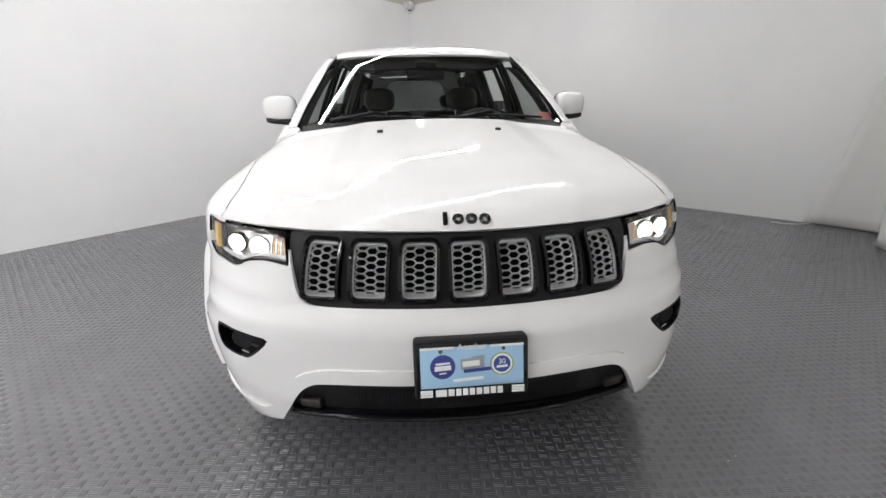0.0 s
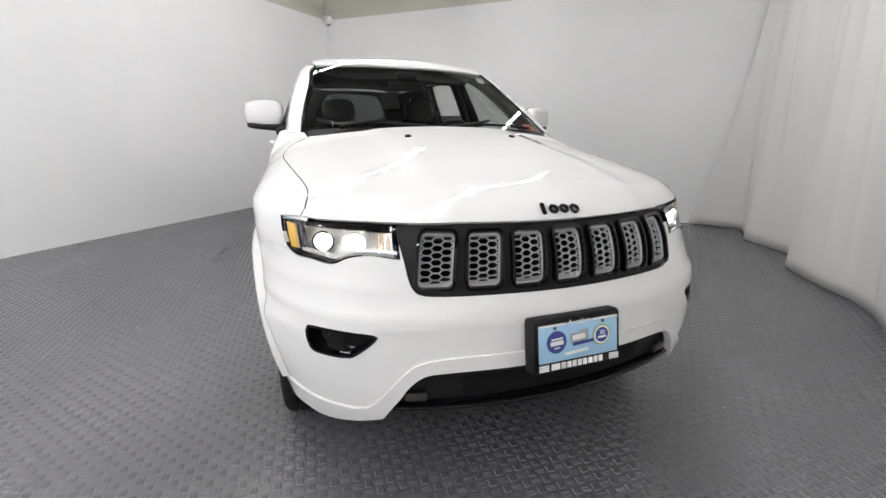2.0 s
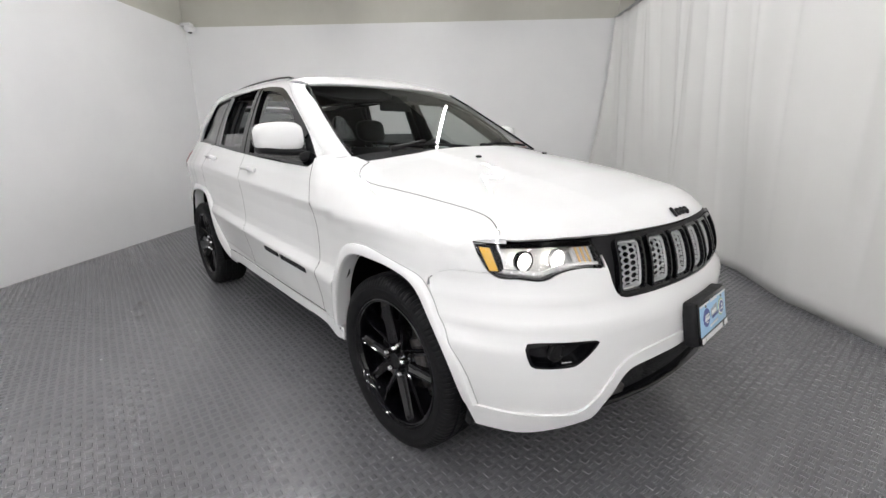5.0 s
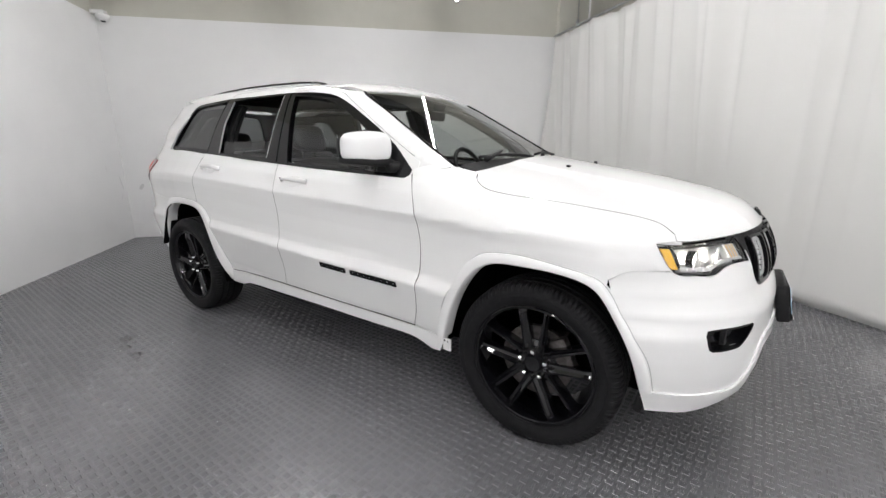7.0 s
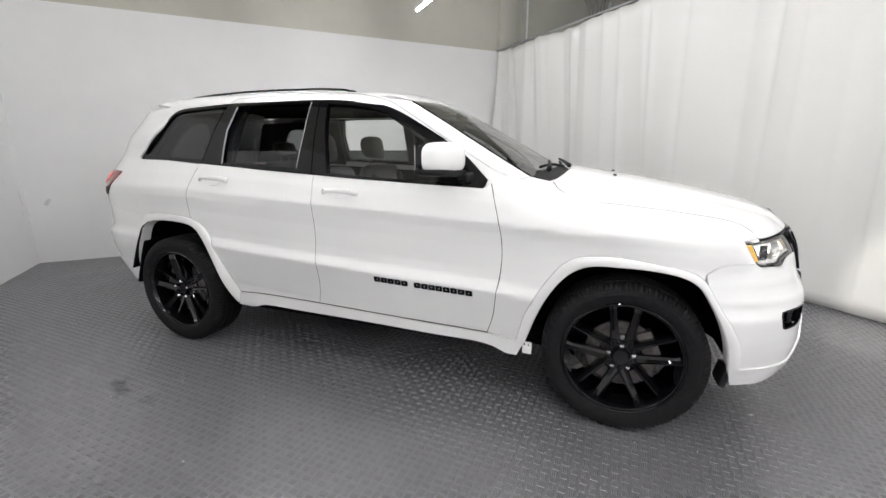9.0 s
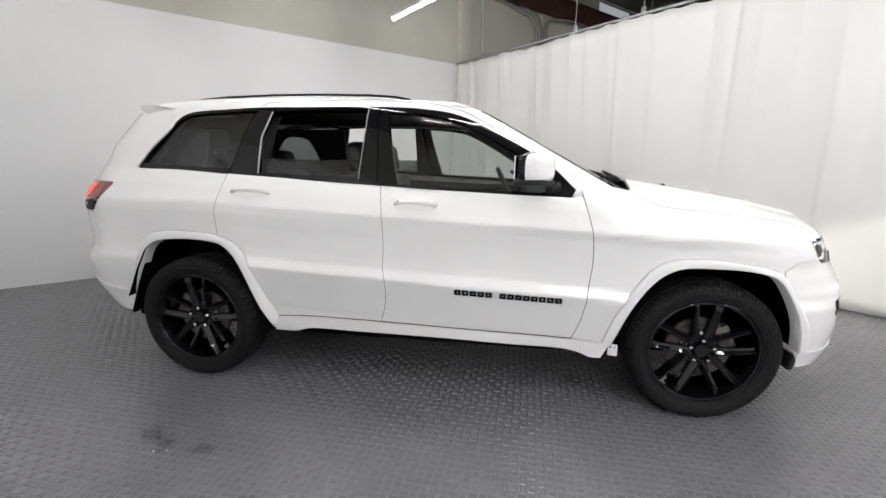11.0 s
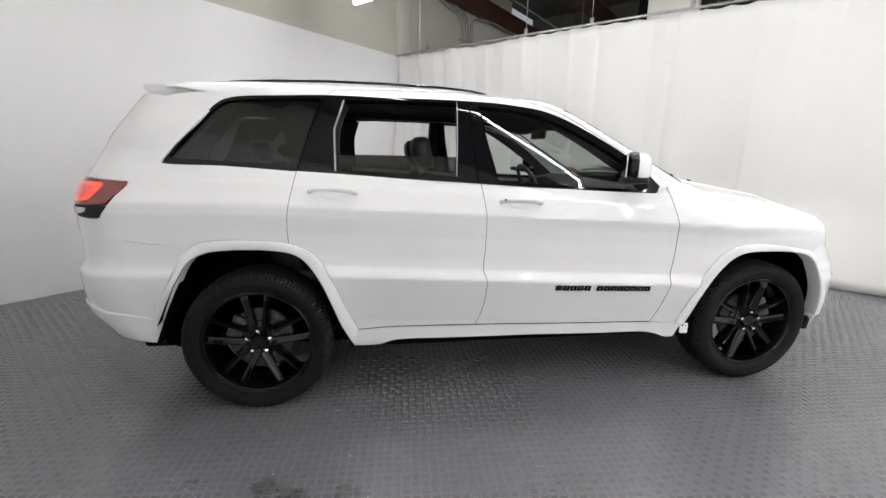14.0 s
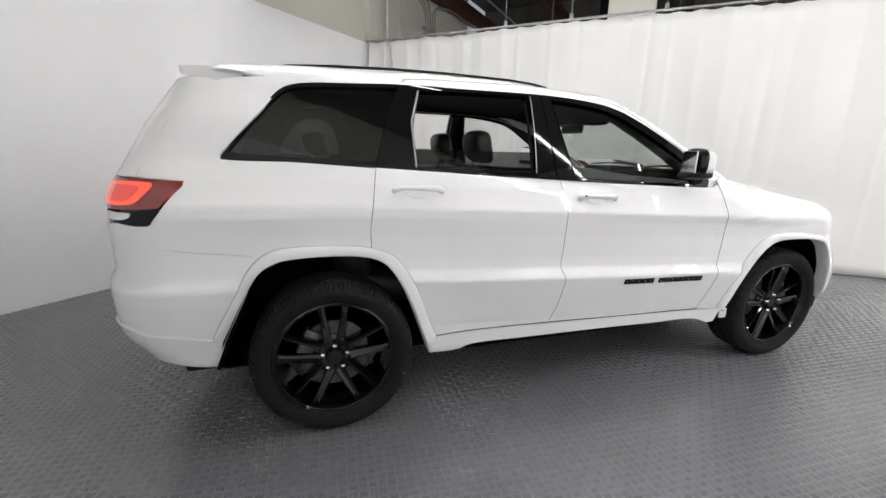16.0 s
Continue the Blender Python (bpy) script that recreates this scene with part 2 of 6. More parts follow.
def spline(points, step=0.02):
    """Runs a smooth closed line through points; those with a third number are corners."""
    pts = [np.array(p[:2], float) for p in points]
    corner = [len(p) > 2 for p in points]
    n, out = len(pts), []
    for i in range(n):
        a, b = pts[i], pts[(i + 1) % n]
        before = a - (b - a) if corner[i] else pts[i - 1]
        after = b + (b - a) if corner[(i + 1) % n] else pts[(i + 2) % n]
        k = max(1, int(np.ceil(np.linalg.norm(b - a) / step)))
        d = np.linalg.norm(b - a)
        m0 = (b - before) * d / max(np.linalg.norm(b - a) + np.linalg.norm(a - before), 1e-9)
        m1 = (after - a) * d / max(np.linalg.norm(after - b) + np.linalg.norm(b - a), 1e-9)
        for t in np.arange(k) / k:
            out.append((2 * t ** 3 - 3 * t ** 2 + 1) * a + (t ** 3 - 2 * t ** 2 + t) * m0 + (3 * t ** 2 - 2 * t ** 3) * b + (t ** 3 - t ** 2) * m1)
    return np.array(out)


def inset(poly, g):
    t = np.roll(poly, -1, 0) - np.roll(poly, 1, 0)
    n = np.stack([-t[:, 1], t[:, 0]], -1) / np.maximum(np.linalg.norm(t, axis=1, keepdims=True), 1e-9)
    area = 0.5 * np.sum(poly[:, 0] * np.roll(poly[:, 1], -1) - poly[:, 1] * np.roll(poly[:, 0], -1))
    return poly + g * n * np.sign(area)


def within(poly, q):
    x, y = q[:, 0][:, None], q[:, 1][:, None]
    x0, y0 = poly[:, 0][None], poly[:, 1][None]
    x1, y1 = np.roll(poly[:, 0], -1)[None], np.roll(poly[:, 1], -1)[None]
    cross = (y0 > y) != (y1 > y)
    at = x0 + (y - y0) * (x1 - x0) / np.where(np.abs(y1 - y0) < 1e-12, 1e-12, y1 - y0)
    return (cross & (x < at)).sum(1) % 2 == 1


def distance(poly, q):
    a, b = poly[None], np.roll(poly, -1, 0)[None]
    p = q[:, None]
    t = np.clip(((p - a) * (b - a)).sum(-1) / np.maximum(((b - a) ** 2).sum(-1), 1e-12), 0, 1)
    return np.linalg.norm(p - a - t[..., None] * (b - a), axis=-1).min(1)


def filled(loops, step):
    """Triangles of an outline with holes, with a grid of points within."""
    verts = np.concatenate(loops)
    edges, at = [], 0
    for lp in loops:
        edges += [(at + i, at + (i + 1) % len(lp)) for i in range(len(lp))]
        at += len(lp)
    lo, hi = loops[0].min(0), loops[0].max(0)
    gx, gy = np.meshgrid(np.arange(lo[0], hi[0], step), np.arange(lo[1], hi[1], step * 0.87))
    gx = gx + (np.arange(gx.shape[0]) % 2)[:, None] * step / 2
    grid = np.stack([gx.ravel(), gy.ravel()], -1)
    ok = within(loops[0], grid)
    for lp in loops[1:]:
        ok &= ~within(lp, grid)
    grid = grid[ok]
    for lp in loops:
        if len(grid):
            grid = grid[distance(lp, grid) > step * 0.45]
    allv = np.concatenate([verts, grid]) if len(grid) else verts
    from_cdt = delaunay_2d_cdt([Vector(v) for v in allv], edges, [], 0, 1e-6)
    v2 = np.array([tuple(v) for v in from_cdt[0]])
    tris = np.array([t for t in from_cdt[2] if len(t) == 3])
    mid = v2[tris].mean(1)
    ok = within(loops[0], mid)
    for lp in loops[1:]:
        ok &= ~within(lp, mid)
    return v2, tris[ok]


# ---------------------------------------------------------------- the car's skin
# The skin is one smooth implicit form; panels are cut from it along outlines drawn in flat views.
def curve(t, keys):
    k = np.array(keys, float)
    return np.interp(t, k[:, 0], k[:, 1])


def soft_curve(t, keys, r=0.03):
    return (curve(t - r, keys) + 2 * curve(t, keys) + curve(t + r, keys)) / 4


def smax(a, b, k):
    h = np.maximum(k - np.abs(a - b), 0) / k
    return np.maximum(a, b) + h * h * k / 4


SIDE_PROFILE = ((0.24, 0.825), (0.30, 0.848), (0.40, 0.856), (0.445, 0.862), (0.46, 0.868), (0.55, 0.890), (0.64, 0.914), (0.694, 0.930), (0.700, 0.930), (0.748, 0.897), (0.80, 0.894), (0.92, 0.899), (1.05, 0.916), (1.15, 0.874), (1.20, 0.847), (1.235, 0.824), (1.30, 0.789))
SIDE_PLAN = ((-2.4, 1.002), (-2.1, 1.028), (-1.95, 1.036), (-1.75, 1.052), (-1.5, 1.052), (-1.2, 1.018), (-0.8, 0.984), (-0.3, 0.994), (0.3, 0.99), (0.9, 0.977), (1.3, 0.976), (1.6, 0.964), (1.9, 0.932), (2.1, 0.918), (2.4, 0.896))
UPPER_PLAN = ((-2.4, 1.084), (-0.9, 1.056), (0, 1.01), (0.9, 0.974), (1.3, 0.943), (1.9, 0.942), (2.4, 0.933))
NOSE = ((0.22, -2.22), (0.3, -2.274), (0.38, -2.313), (0.48, -2.332), (0.58, -2.329), (0.7, -2.325), (0.75, -2.311), (0.79, -2.291), (0.82, -2.308), (0.97, -2.323), (1.05, -2.339), (1.2, -2.299))
HOOD = ((-2.4, 0.945), (-2.25, 1.028), (-2.2, 1.046), (-2.12, 1.071), (-2, 1.102), (-1.8, 1.148), (-1.6, 1.182), (-1.38, 1.217), (-1.15, 1.254), (-0.95, 1.293), (-0.7, 1.556), (3, 1.604))
TAIL = ((0.25, 2.224), (0.4, 2.351), (0.5, 2.434), (0.6, 2.454), (0.76, 2.455), (0.8, 2.425), (1, 2.428), (1.15, 2.409), (1.3, 2.333), (1.66, 2.117))
ROOF = ((-0.6, 1.640), (-0.3, 1.703), (-0.15, 1.711), (0.1, 1.726), (0.5, 1.748), (1, 1.756), (1.5, 1.754), (1.9, 1.739), (2.15, 1.700))
GLASS_PLAN = ((-1.2, 0.919), (-0.76, 0.971), (-0.3, 1.003), (0.3, 1.006), (0.8, 0.971), (1.22, 0.927), (1.6, 0.901), (1.9, 0.883), (2.3, 0.825))
GLASS_FIT = np.polyfit(*np.array(GLASS_PLAN).T, 4)


def lower(x, y, z):
    """Below the windows: under zero inside the body."""
    zz = z - 0.045 * (np.clip(y, -1.2, 1.4) - 0.25)
    up = np.clip((zz - 1.0) / 0.25, 0, 1)
    w = soft_curve(zz, SIDE_PROFILE, 0.006) * soft_curve(y, SIDE_PLAN, 0.2) * (1 + up * (soft_curve(y, UPPER_PLAN, 0.1) - 1))
    # the ledge and the crease die out towards the wings
    flat = np.clip((np.abs(y - 0.05) - 0.9) / 0.25, 0, 1)
    w = w - flat * 0.5 * np.clip(1 - np.abs(zz - 0.70) / 0.09, 0, 1) * 0.022
    a = np.abs(x)
    side = a - w
    top = z - (soft_curve(y, HOOD, 0.05) - 0.075 * (a / 0.75) ** 2.2 - 0.012 * np.clip((a - 0.35) / 0.1, 0, 1) * np.clip((-0.9 - y) / 0.3, 0, 1))
    up = np.clip((z - 0.72) / 0.12, 0, 1)
    ledge = 0.018 * np.clip(1 - np.abs(z - 0.79) / 0.035, 0, 1) * np.clip((a - 0.38) / 0.25, 0, 1)
    front = soft_curve(z, NOSE, 0.015) - ledge + (0.24 + 0.10 * up) * a ** 2 + 0.11 * a ** 4 - y
    back = y - (soft_curve(z, TAIL, 0.02) - 0.10 * a ** 2 - 0.06 * a ** 4)
    near = np.clip((-1.3 - y) / 0.4, 0, 1)
    k = 0.20 + 0.08 * near - (0.035 + 0.08 * near) * np.clip((y + 2.10) / 0.22, 0, 1)
    return smax(smax(smax(side, front, 0.34), back, 0.28), top, k)


def upper(x, y, z):
    """Roof, pillars and windows."""
    a = np.abs(x)
    side = a - (0.825 - 0.32 * (z - 1.235) - 0.24 * (z - 1.235) * np.abs(z - 1.235)) * np.polyval(GLASS_FIT, np.clip(y, -1.2, 2.3))
    top = z - (soft_curve(y, ROOF, 0.08) - 0.039 * (a / 0.6) ** 2.4)
    front = -1.075 + (z - 1.224) * 1.84 + 0.215 * a ** 2 - y
    back = y - (2.12 + (1.66 - z) * 0.52 - 0.10 * a ** 2)
    return smax(smax(smax(side, front, 0.05), back, 0.25), top, 0.10)


VIEWS = {
    "side": lambda u, v: (np.stack([0 * u - 1.25, u, v], -1), np.stack([0 * u + 1, 0 * u, 0 * u], -1)),
    "slant": lambda u, v: (np.stack([0 * u - 1.25 + 0.6 * (v + 0.75), u, 0.8 * (v + 0.75) + 0.9375], -1), np.stack([0 * u + 0.8, 0 * u, 0 * u - 0.6], -1)),
    "top": lambda u, v: (np.stack([u, v, 0 * u + 2.1], -1), np.stack([0 * u, 0 * u, 0 * u - 1], -1)),
    "nose": lambda u, v: (np.stack([-1.35 * np.sin(u), -1.45 - 1.35 * np.cos(u), v], -1), np.stack([np.sin(u), np.cos(u), 0 * u], -1)),
    "rear": lambda u, v: (np.stack([-1.35 * np.sin(u), 1.45 + 1.35 * np.cos(u), v], -1), np.stack([np.sin(u), -np.cos(u), 0 * u], -1)),
    "hood": lambda u, v: (np.stack([u, 0.8 * v - 0.6 * 2.6, 0.6 * v + 0.8 * 2.6], -1), np.stack([0 * u, 0 * u + 0.6, 0 * u - 0.8], -1)),
    "ahead": lambda u, v: (np.stack([u, 0 * u - 1.55, v], -1), np.stack([0 * u, 0 * u + 1, 0 * u], -1)),
}


def flat(view, p):
    """Where places of the body lie in a flat view."""
    x, y, z = np.moveaxis(np.asarray(p, float), -1, 0)
    if view == "side":
        return np.stack([y, z], -1)
    if view == "slant":
        return np.stack([y, 0.6 * (x + 1.25) + 0.8 * (z - 0.9375) - 0.75], -1)
    if view == "top":
        return np.stack([x, y], -1)
    if view == "hood":
        return np.stack([x, 0.8 * y + 0.6 * z], -1)
    if view == "ahead":
        return np.stack([x, z], -1)
    s = -1 if view == "nose" else 1
    return np.stack([np.arctan2(-x, s * y - 1.45), z], -1)


def onto(form, view, uv):
    """Places on the body for points of a flat view."""
    uv = np.asarray(uv, float)
    p, d = VIEWS[view](uv[:, 0], uv[:, 1])
    n = 90
    s = np.linspace(0, 1.6, n)
    q = p[:, None] + s[None, :, None] * d[:, None]
    inside = form(q[..., 0], q[..., 1], q[..., 2]) < 0
    first = np.where(inside.any(1), inside.argmax(1), n - 1)
    hi, lo = s[first], s[np.maximum(first - 1, 0)]
    for _ in range(18):
        mid = (hi + lo) / 2
        q = p + mid[:, None] * d
        ins = form(q[:, 0], q[:, 1], q[:, 2]) < 0
        hi, lo = np.where(ins, mid, hi), np.where(ins, lo, mid)
    return p + ((hi + lo) / 2)[:, None] * d


def slope(form, p):
    e = 0.004
    g = np.stack([form(*(p + e * v).T) - form(*(p - e * v).T) for v in np.eye(3)], -1)
    return g / np.maximum(np.linalg.norm(g, axis=1, keepdims=True), 1e-9)


WIDE = {"nose": 0.85, "rear": 0.85}


def mirrored(points):
    """A whole outline from its half on the right, which runs from the middle to the middle."""
    back = [(-p[0], *p[1:]) for p in reversed(points) if abs(p[0]) > 1e-6]
    return list(points) + back


def panel(name, form, view, outline, mat, parent, hand=-1, holes=(), lift=0.0, step=0.035, rim=0.014, gap=0.0013, label=""):
    """A panel of the skin inside an outline. hand: -1 right, 1 left."""
    s = np.array([WIDE.get(view, 1.0), 1.0])
    loops = [inset(spline([(p[0] * s[0], *p[1:]) for p in lp]), gap if i == 0 else -gap) for i, lp in enumerate([outline, *holes])]
    uv, tris = filled(loops, step)
    p = onto(form, view, uv / s)
    nrm = slope(form, p)
    p = p + lift * nrm
    tri = p[tris]
    facing = (np.cross(tri[:, 1] - tri[:, 0], tri[:, 2] - tri[:, 0]) * nrm[tris].mean(1)).sum(1)
    tris = np.where((facing < 0)[:, None], tris[:, ::-1], tris)
    verts, normals, faces = [p], [nrm], [tuple(t) for t in tris]
    at = len(p)
    if rim:
        for lp in loops:
            b = onto(form, view, lp / s)
            bn = slope(form, b)
            b = b + lift * bn
            inner = b - rim * bn
            further = onto(form, view, inset(lp, 0.012 if lp is loops[0] else -0.012) / s)
            e = b - further
            e -= (e * bn).sum(1, keepdims=True) * bn
            e /= np.maximum(np.linalg.norm(e, axis=1, keepdims=True), 1e-9)
            k = len(b)
            verts += [b, inner]
            normals += [e, e]
            across = np.cross(np.roll(b, -1, 0) - b, inner - b)
            flip = (across * e).sum() < 0
            rims = [(at + i, at + (i + 1) % k, at + k + (i + 1) % k, at + k + i) for i in range(k)]
            faces += [q[::-1] for q in rims] if flip else rims
            at += 2 * k
    v, n = np.concatenate(verts), np.concatenate(normals)
    if hand > 0:
        v, n, faces = v * (-1, 1, 1), n * (-1, 1, 1), [q[::-1] for q in faces]
    return mesh_object(name, v, faces, mat, parent, label, normals=n)


def convert(form, a, b, points):
    """The same places in another flat view."""
    p = onto(form, a, [q[:2] for q in points])
    return [(*w, *q[2:]) for w, q in zip(flat(b, p).tolist(), points)]


def ribbon(form, view, line, radius, lift=0.0, hand=-1, n=8):
    """A thin strip that runs along the skin."""
    p = onto(form, view, line)
    p = p + lift * slope(form, p)
    v, f = sweep(p * ((1, 1, 1) if hand < 0 else (-1, 1, 1)), radius, n)
    return v, f


# ---------------------------------------------------------------- the studio
CORNER = Vector((0.025, 5.075, 0))
E1, E2 = Vector((0.7104, -0.7038, 0)), Vector((-0.7038, -0.7104, 0))
TURN_ROOM = math.degrees(math.atan2(E1.y, E1.x))
LONG, WIDTH, WALL_TOP, CEILING = 10.6, 6.47, 2.975, 4.9


def room(a, b, z):
    """A place a metres along the back wall and b metres out from it."""
    return CORNER + float(a) * E1 + float(b) * E2 + Vector((0, 0, float(z)))


def room_block(name, mat, a0, a1, b0, b1, z0, z1, label="", category="", bevel=0.0, kind="structure"):
    bm = bmesh.new()
    m = Matrix.Translation(room((a0 + a1) / 2, (b0 + b1) / 2, (z0 + z1) / 2)) @ pose(0, 0, 0, 0, 0, TURN_ROOM)
    block(bm, m, (abs(a1 - a0), abs(b1 - b0), z1 - z0), bevel)
    return tagged(part(name, bm, mat, None, smooth=bevel > 0), label, category, kind=kind)


floor = mesh_object("floor", [(-16, -16, 0), (16, -16, 0), (16, 16, 0), (-16, 16, 0), (-16, -16, -0.1), (16, -16, -0.1), (16, 16, -0.1), (-16, 16, -0.1)],
                    [(0, 1, 2, 3), (7, 6, 5, 4), (0, 4, 5, 1), (1, 5, 6, 2), (2, 6, 7, 3), (3, 7, 4, 0)], FLOOR)
tagged(floor, "dark grey ribbed rubber floor with scuffs and dust", "floor", kind="structure")


def relief(name, mat, cells, half_u, half_v, height, seed):
    """Low pads standing on the floor, one to a cell, joined."""
    rng = np.random.RandomState(seed)
    k = len(cells)
    c = np.array(cells) + rng.uniform(-0.0006, 0.0006, (k, 2))
    hu, hv = half_u * rng.uniform(0.9, 1.1, (k, 1, 1)), half_v * rng.uniform(0.9, 1.1, (k, 1, 1))
    h = height * rng.uniform(0.75, 1.15, (k, 1, 1))
    sq = np.array([(-1, -1), (1, -1), (1, 1), (-1, 1)], float)
    foot = np.concatenate([sq[None] * np.concatenate([hu, hv], 2), np.zeros((k, 4, 1))], 2)
    top = np.concatenate([sq[None] * np.concatenate([hu - 0.0016, hv - 0.0016], 2), np.broadcast_to(h, (k, 4, 1))], 2)
    v = np.concatenate([foot, top], 1)
    v[:, :, :2] += c[:, None, :]
    co, si = math.cos(PAD_TURN), math.sin(PAD_TURN)
    w = v.reshape(-1, 3)
    w = np.stack([co * w[:, 0] - si * w[:, 1], si * w[:, 0] + co * w[:, 1], w[:, 2]], -1)
    f = []
    for i in range(0, 8 * k, 8):
        f += [(i + 4, i + 5, i + 6, i + 7), (i, i + 1, i + 5, i + 4), (i + 1, i + 2, i + 6, i + 5), (i + 2, i + 3, i + 7, i + 6), (i + 3, i, i + 4, i + 7)]
    me = bpy.data.meshes.new(name)
    me.from_pydata(w.tolist(), [], f)
    me.materials.append(mat)
    ob = new(name, me)
    ob.parent = floor
    return tagged(ob, kind="stuff")


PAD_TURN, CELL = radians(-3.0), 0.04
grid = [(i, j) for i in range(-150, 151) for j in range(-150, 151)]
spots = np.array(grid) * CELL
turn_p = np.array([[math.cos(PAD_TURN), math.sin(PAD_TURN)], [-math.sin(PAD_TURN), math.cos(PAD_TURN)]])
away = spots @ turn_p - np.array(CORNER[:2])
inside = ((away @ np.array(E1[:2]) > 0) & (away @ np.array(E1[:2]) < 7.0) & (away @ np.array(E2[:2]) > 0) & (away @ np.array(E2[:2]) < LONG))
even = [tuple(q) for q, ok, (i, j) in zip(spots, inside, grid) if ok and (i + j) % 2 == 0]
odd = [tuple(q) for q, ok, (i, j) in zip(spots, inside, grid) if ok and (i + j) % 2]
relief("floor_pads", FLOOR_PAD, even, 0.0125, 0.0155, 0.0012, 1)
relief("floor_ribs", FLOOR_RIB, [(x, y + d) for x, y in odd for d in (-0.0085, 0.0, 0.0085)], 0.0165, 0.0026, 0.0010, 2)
room_block("wall_back", WALL, -0.15, WIDTH + 0.40, -0.15, 0, 0, WALL_TOP, "smooth white painted wall panel behind the car", "wall")
room_block("wall_side", WALL, -0.15, 0, 0, LONG, 0, WALL_TOP, "smooth white painted wall panel meeting the back wall", "wall")
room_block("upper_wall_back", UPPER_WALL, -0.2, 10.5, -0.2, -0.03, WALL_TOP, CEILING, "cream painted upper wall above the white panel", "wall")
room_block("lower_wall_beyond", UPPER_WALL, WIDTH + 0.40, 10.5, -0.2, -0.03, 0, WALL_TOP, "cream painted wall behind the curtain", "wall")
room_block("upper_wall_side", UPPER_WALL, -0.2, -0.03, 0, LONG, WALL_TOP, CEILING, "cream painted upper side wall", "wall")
room_block("wall_front", WALL, -0.15, 12.0, LONG, LONG + 0.15, 0, CEILING, "plain white wall closing the studio", "wall")
room_block("wall_far", ROOF_DECK, 12.0, 12.15, -0.2, LONG, 0, CEILING, "plain dark wall beyond the curtain", "wall")
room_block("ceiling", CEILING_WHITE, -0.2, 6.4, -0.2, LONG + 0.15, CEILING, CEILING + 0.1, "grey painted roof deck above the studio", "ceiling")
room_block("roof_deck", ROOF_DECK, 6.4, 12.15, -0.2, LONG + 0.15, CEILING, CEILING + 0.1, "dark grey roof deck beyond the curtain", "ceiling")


HEM = ((0.03, 6.02), (0.08, 6.36), (0.14, 6.64), (0.45, 6.63), (0.70, 6.55), (0.80, 6.60), (1.15, 6.84), (1.45, 6.84), (1.70, 6.69), (1.82, 6.69), (2.25, 6.82), (2.50, 6.92), (2.80, 6.98), (3.10, 6.94), (3.60, 6.83), (4.20, 6.86), (5.0, 6.90))


def hem_at(b):
    """Where the foot of the curtain stands on the floor: it swings into the studio in deep folds."""
    k = np.array(HEM)
    return float(np.interp(b, k[:, 0], k[:, 1])) if b < 5.0 else rail_at(b)[0] + 0.045


def curtain(b0, b1, label, seed, top, slant=0.0):
    """A hanging cloth with soft waves and sharper creases that lean and fade on their way down."""
    rng = random.Random(seed)
    waves = [(rng.uniform(5, 8), rng.uniform(0, 6), 0.020), (rng.uniform(2, 3), rng.uniform(0, 6), 0.030)]
    creases, at = [], b0
    while at < b1:
        at += rng.uniform(0.05, 0.12) if at < b0 + 0.5 else rng.uniform(0.12, 0.38)
        creases.append((at, rng.uniform(-0.05, 0.09), rng.choice((-1, 1)) * rng.uniform(0.018, 0.050), rng.choice((0.03, 0.09, 0.12, 0.16)) * rng.uniform(0.8, 1.2), rng.uniform(0.2, 0.8)))
    n, rows = int((b1 - b0) / 0.02), 26
    h = np.linspace(0, 1, rows + 1)[None]
    i = np.linspace(0, 1, n + 1)[:, None]
    b = b0 + (b1 - b0) * i + slant * h * (1 - i)
    fold = sum(w * np.sin(k * b + p + 0.6 * h * np.sin(k * 0.3 * b)) for k, p, w in waves) * (1.7 - 0.9 * h)
    for at, lean, deep, wide, foot in creases:
        fold = fold + deep * (foot + (1 - foot) * h) * np.exp(-np.abs(b - at - lean * (1 - h)) / (wide * (1.5 - 0.5 * h)))
    ease = np.minimum(1, 3 * (b - b0))
    f = [(p * (rows + 1) + q, (p + 1) * (rows + 1) + q, (p + 1) * (rows + 1) + q + 1, p * (rows + 1) + q + 1) for p in range(n) for q in range(rows)]
    v = []
    for p in range(n + 1):
        for q in range(rows + 1):
            bb, hh = float(b[p, q]), float(h[0, q])
            z = 0.012 + (top(bb) - 0.012) * hh - 0.016 * abs(math.sin((bb - 0.12) * math.pi / 0.24)) ** 1.5 * (hh > 0.985)
            out = (rail_at(bb)[0] - 0.02) * hh + hem_at(bb) * (1 - hh) + float(fold[p, q]) * (0.4 + 0.6 * float(ease[p, q])) * (0.35 + 0.65 * min(1.0, 2 * hh))
            v.append(room(out, bb, z))
    ob = mesh_object("curtain", v, f, CURTAIN, smooth=True)
    ob.modifiers.new("cloth", "SOLIDIFY").thickness = 0.003
    return tagged(ob, label, "curtain", "curtains along the studio")


def rail_at(b):
    return 6.47 + 0.085 * min(b, 4) + 0.03 * max(b - 4, 0), 2.985 + 0.022 * min(b, 4)


curtain(0.03, 0.72, "white fabric curtain end hanging beside the back wall", 3, lambda b: rail_at(b)[1] - 0.035, 0.06)
curtain(0.70, LONG - 0.02, "long white fabric curtain hanging in soft folds to the floor", 8, lambda b: rail_at(b)[1] - 0.035, -0.25)

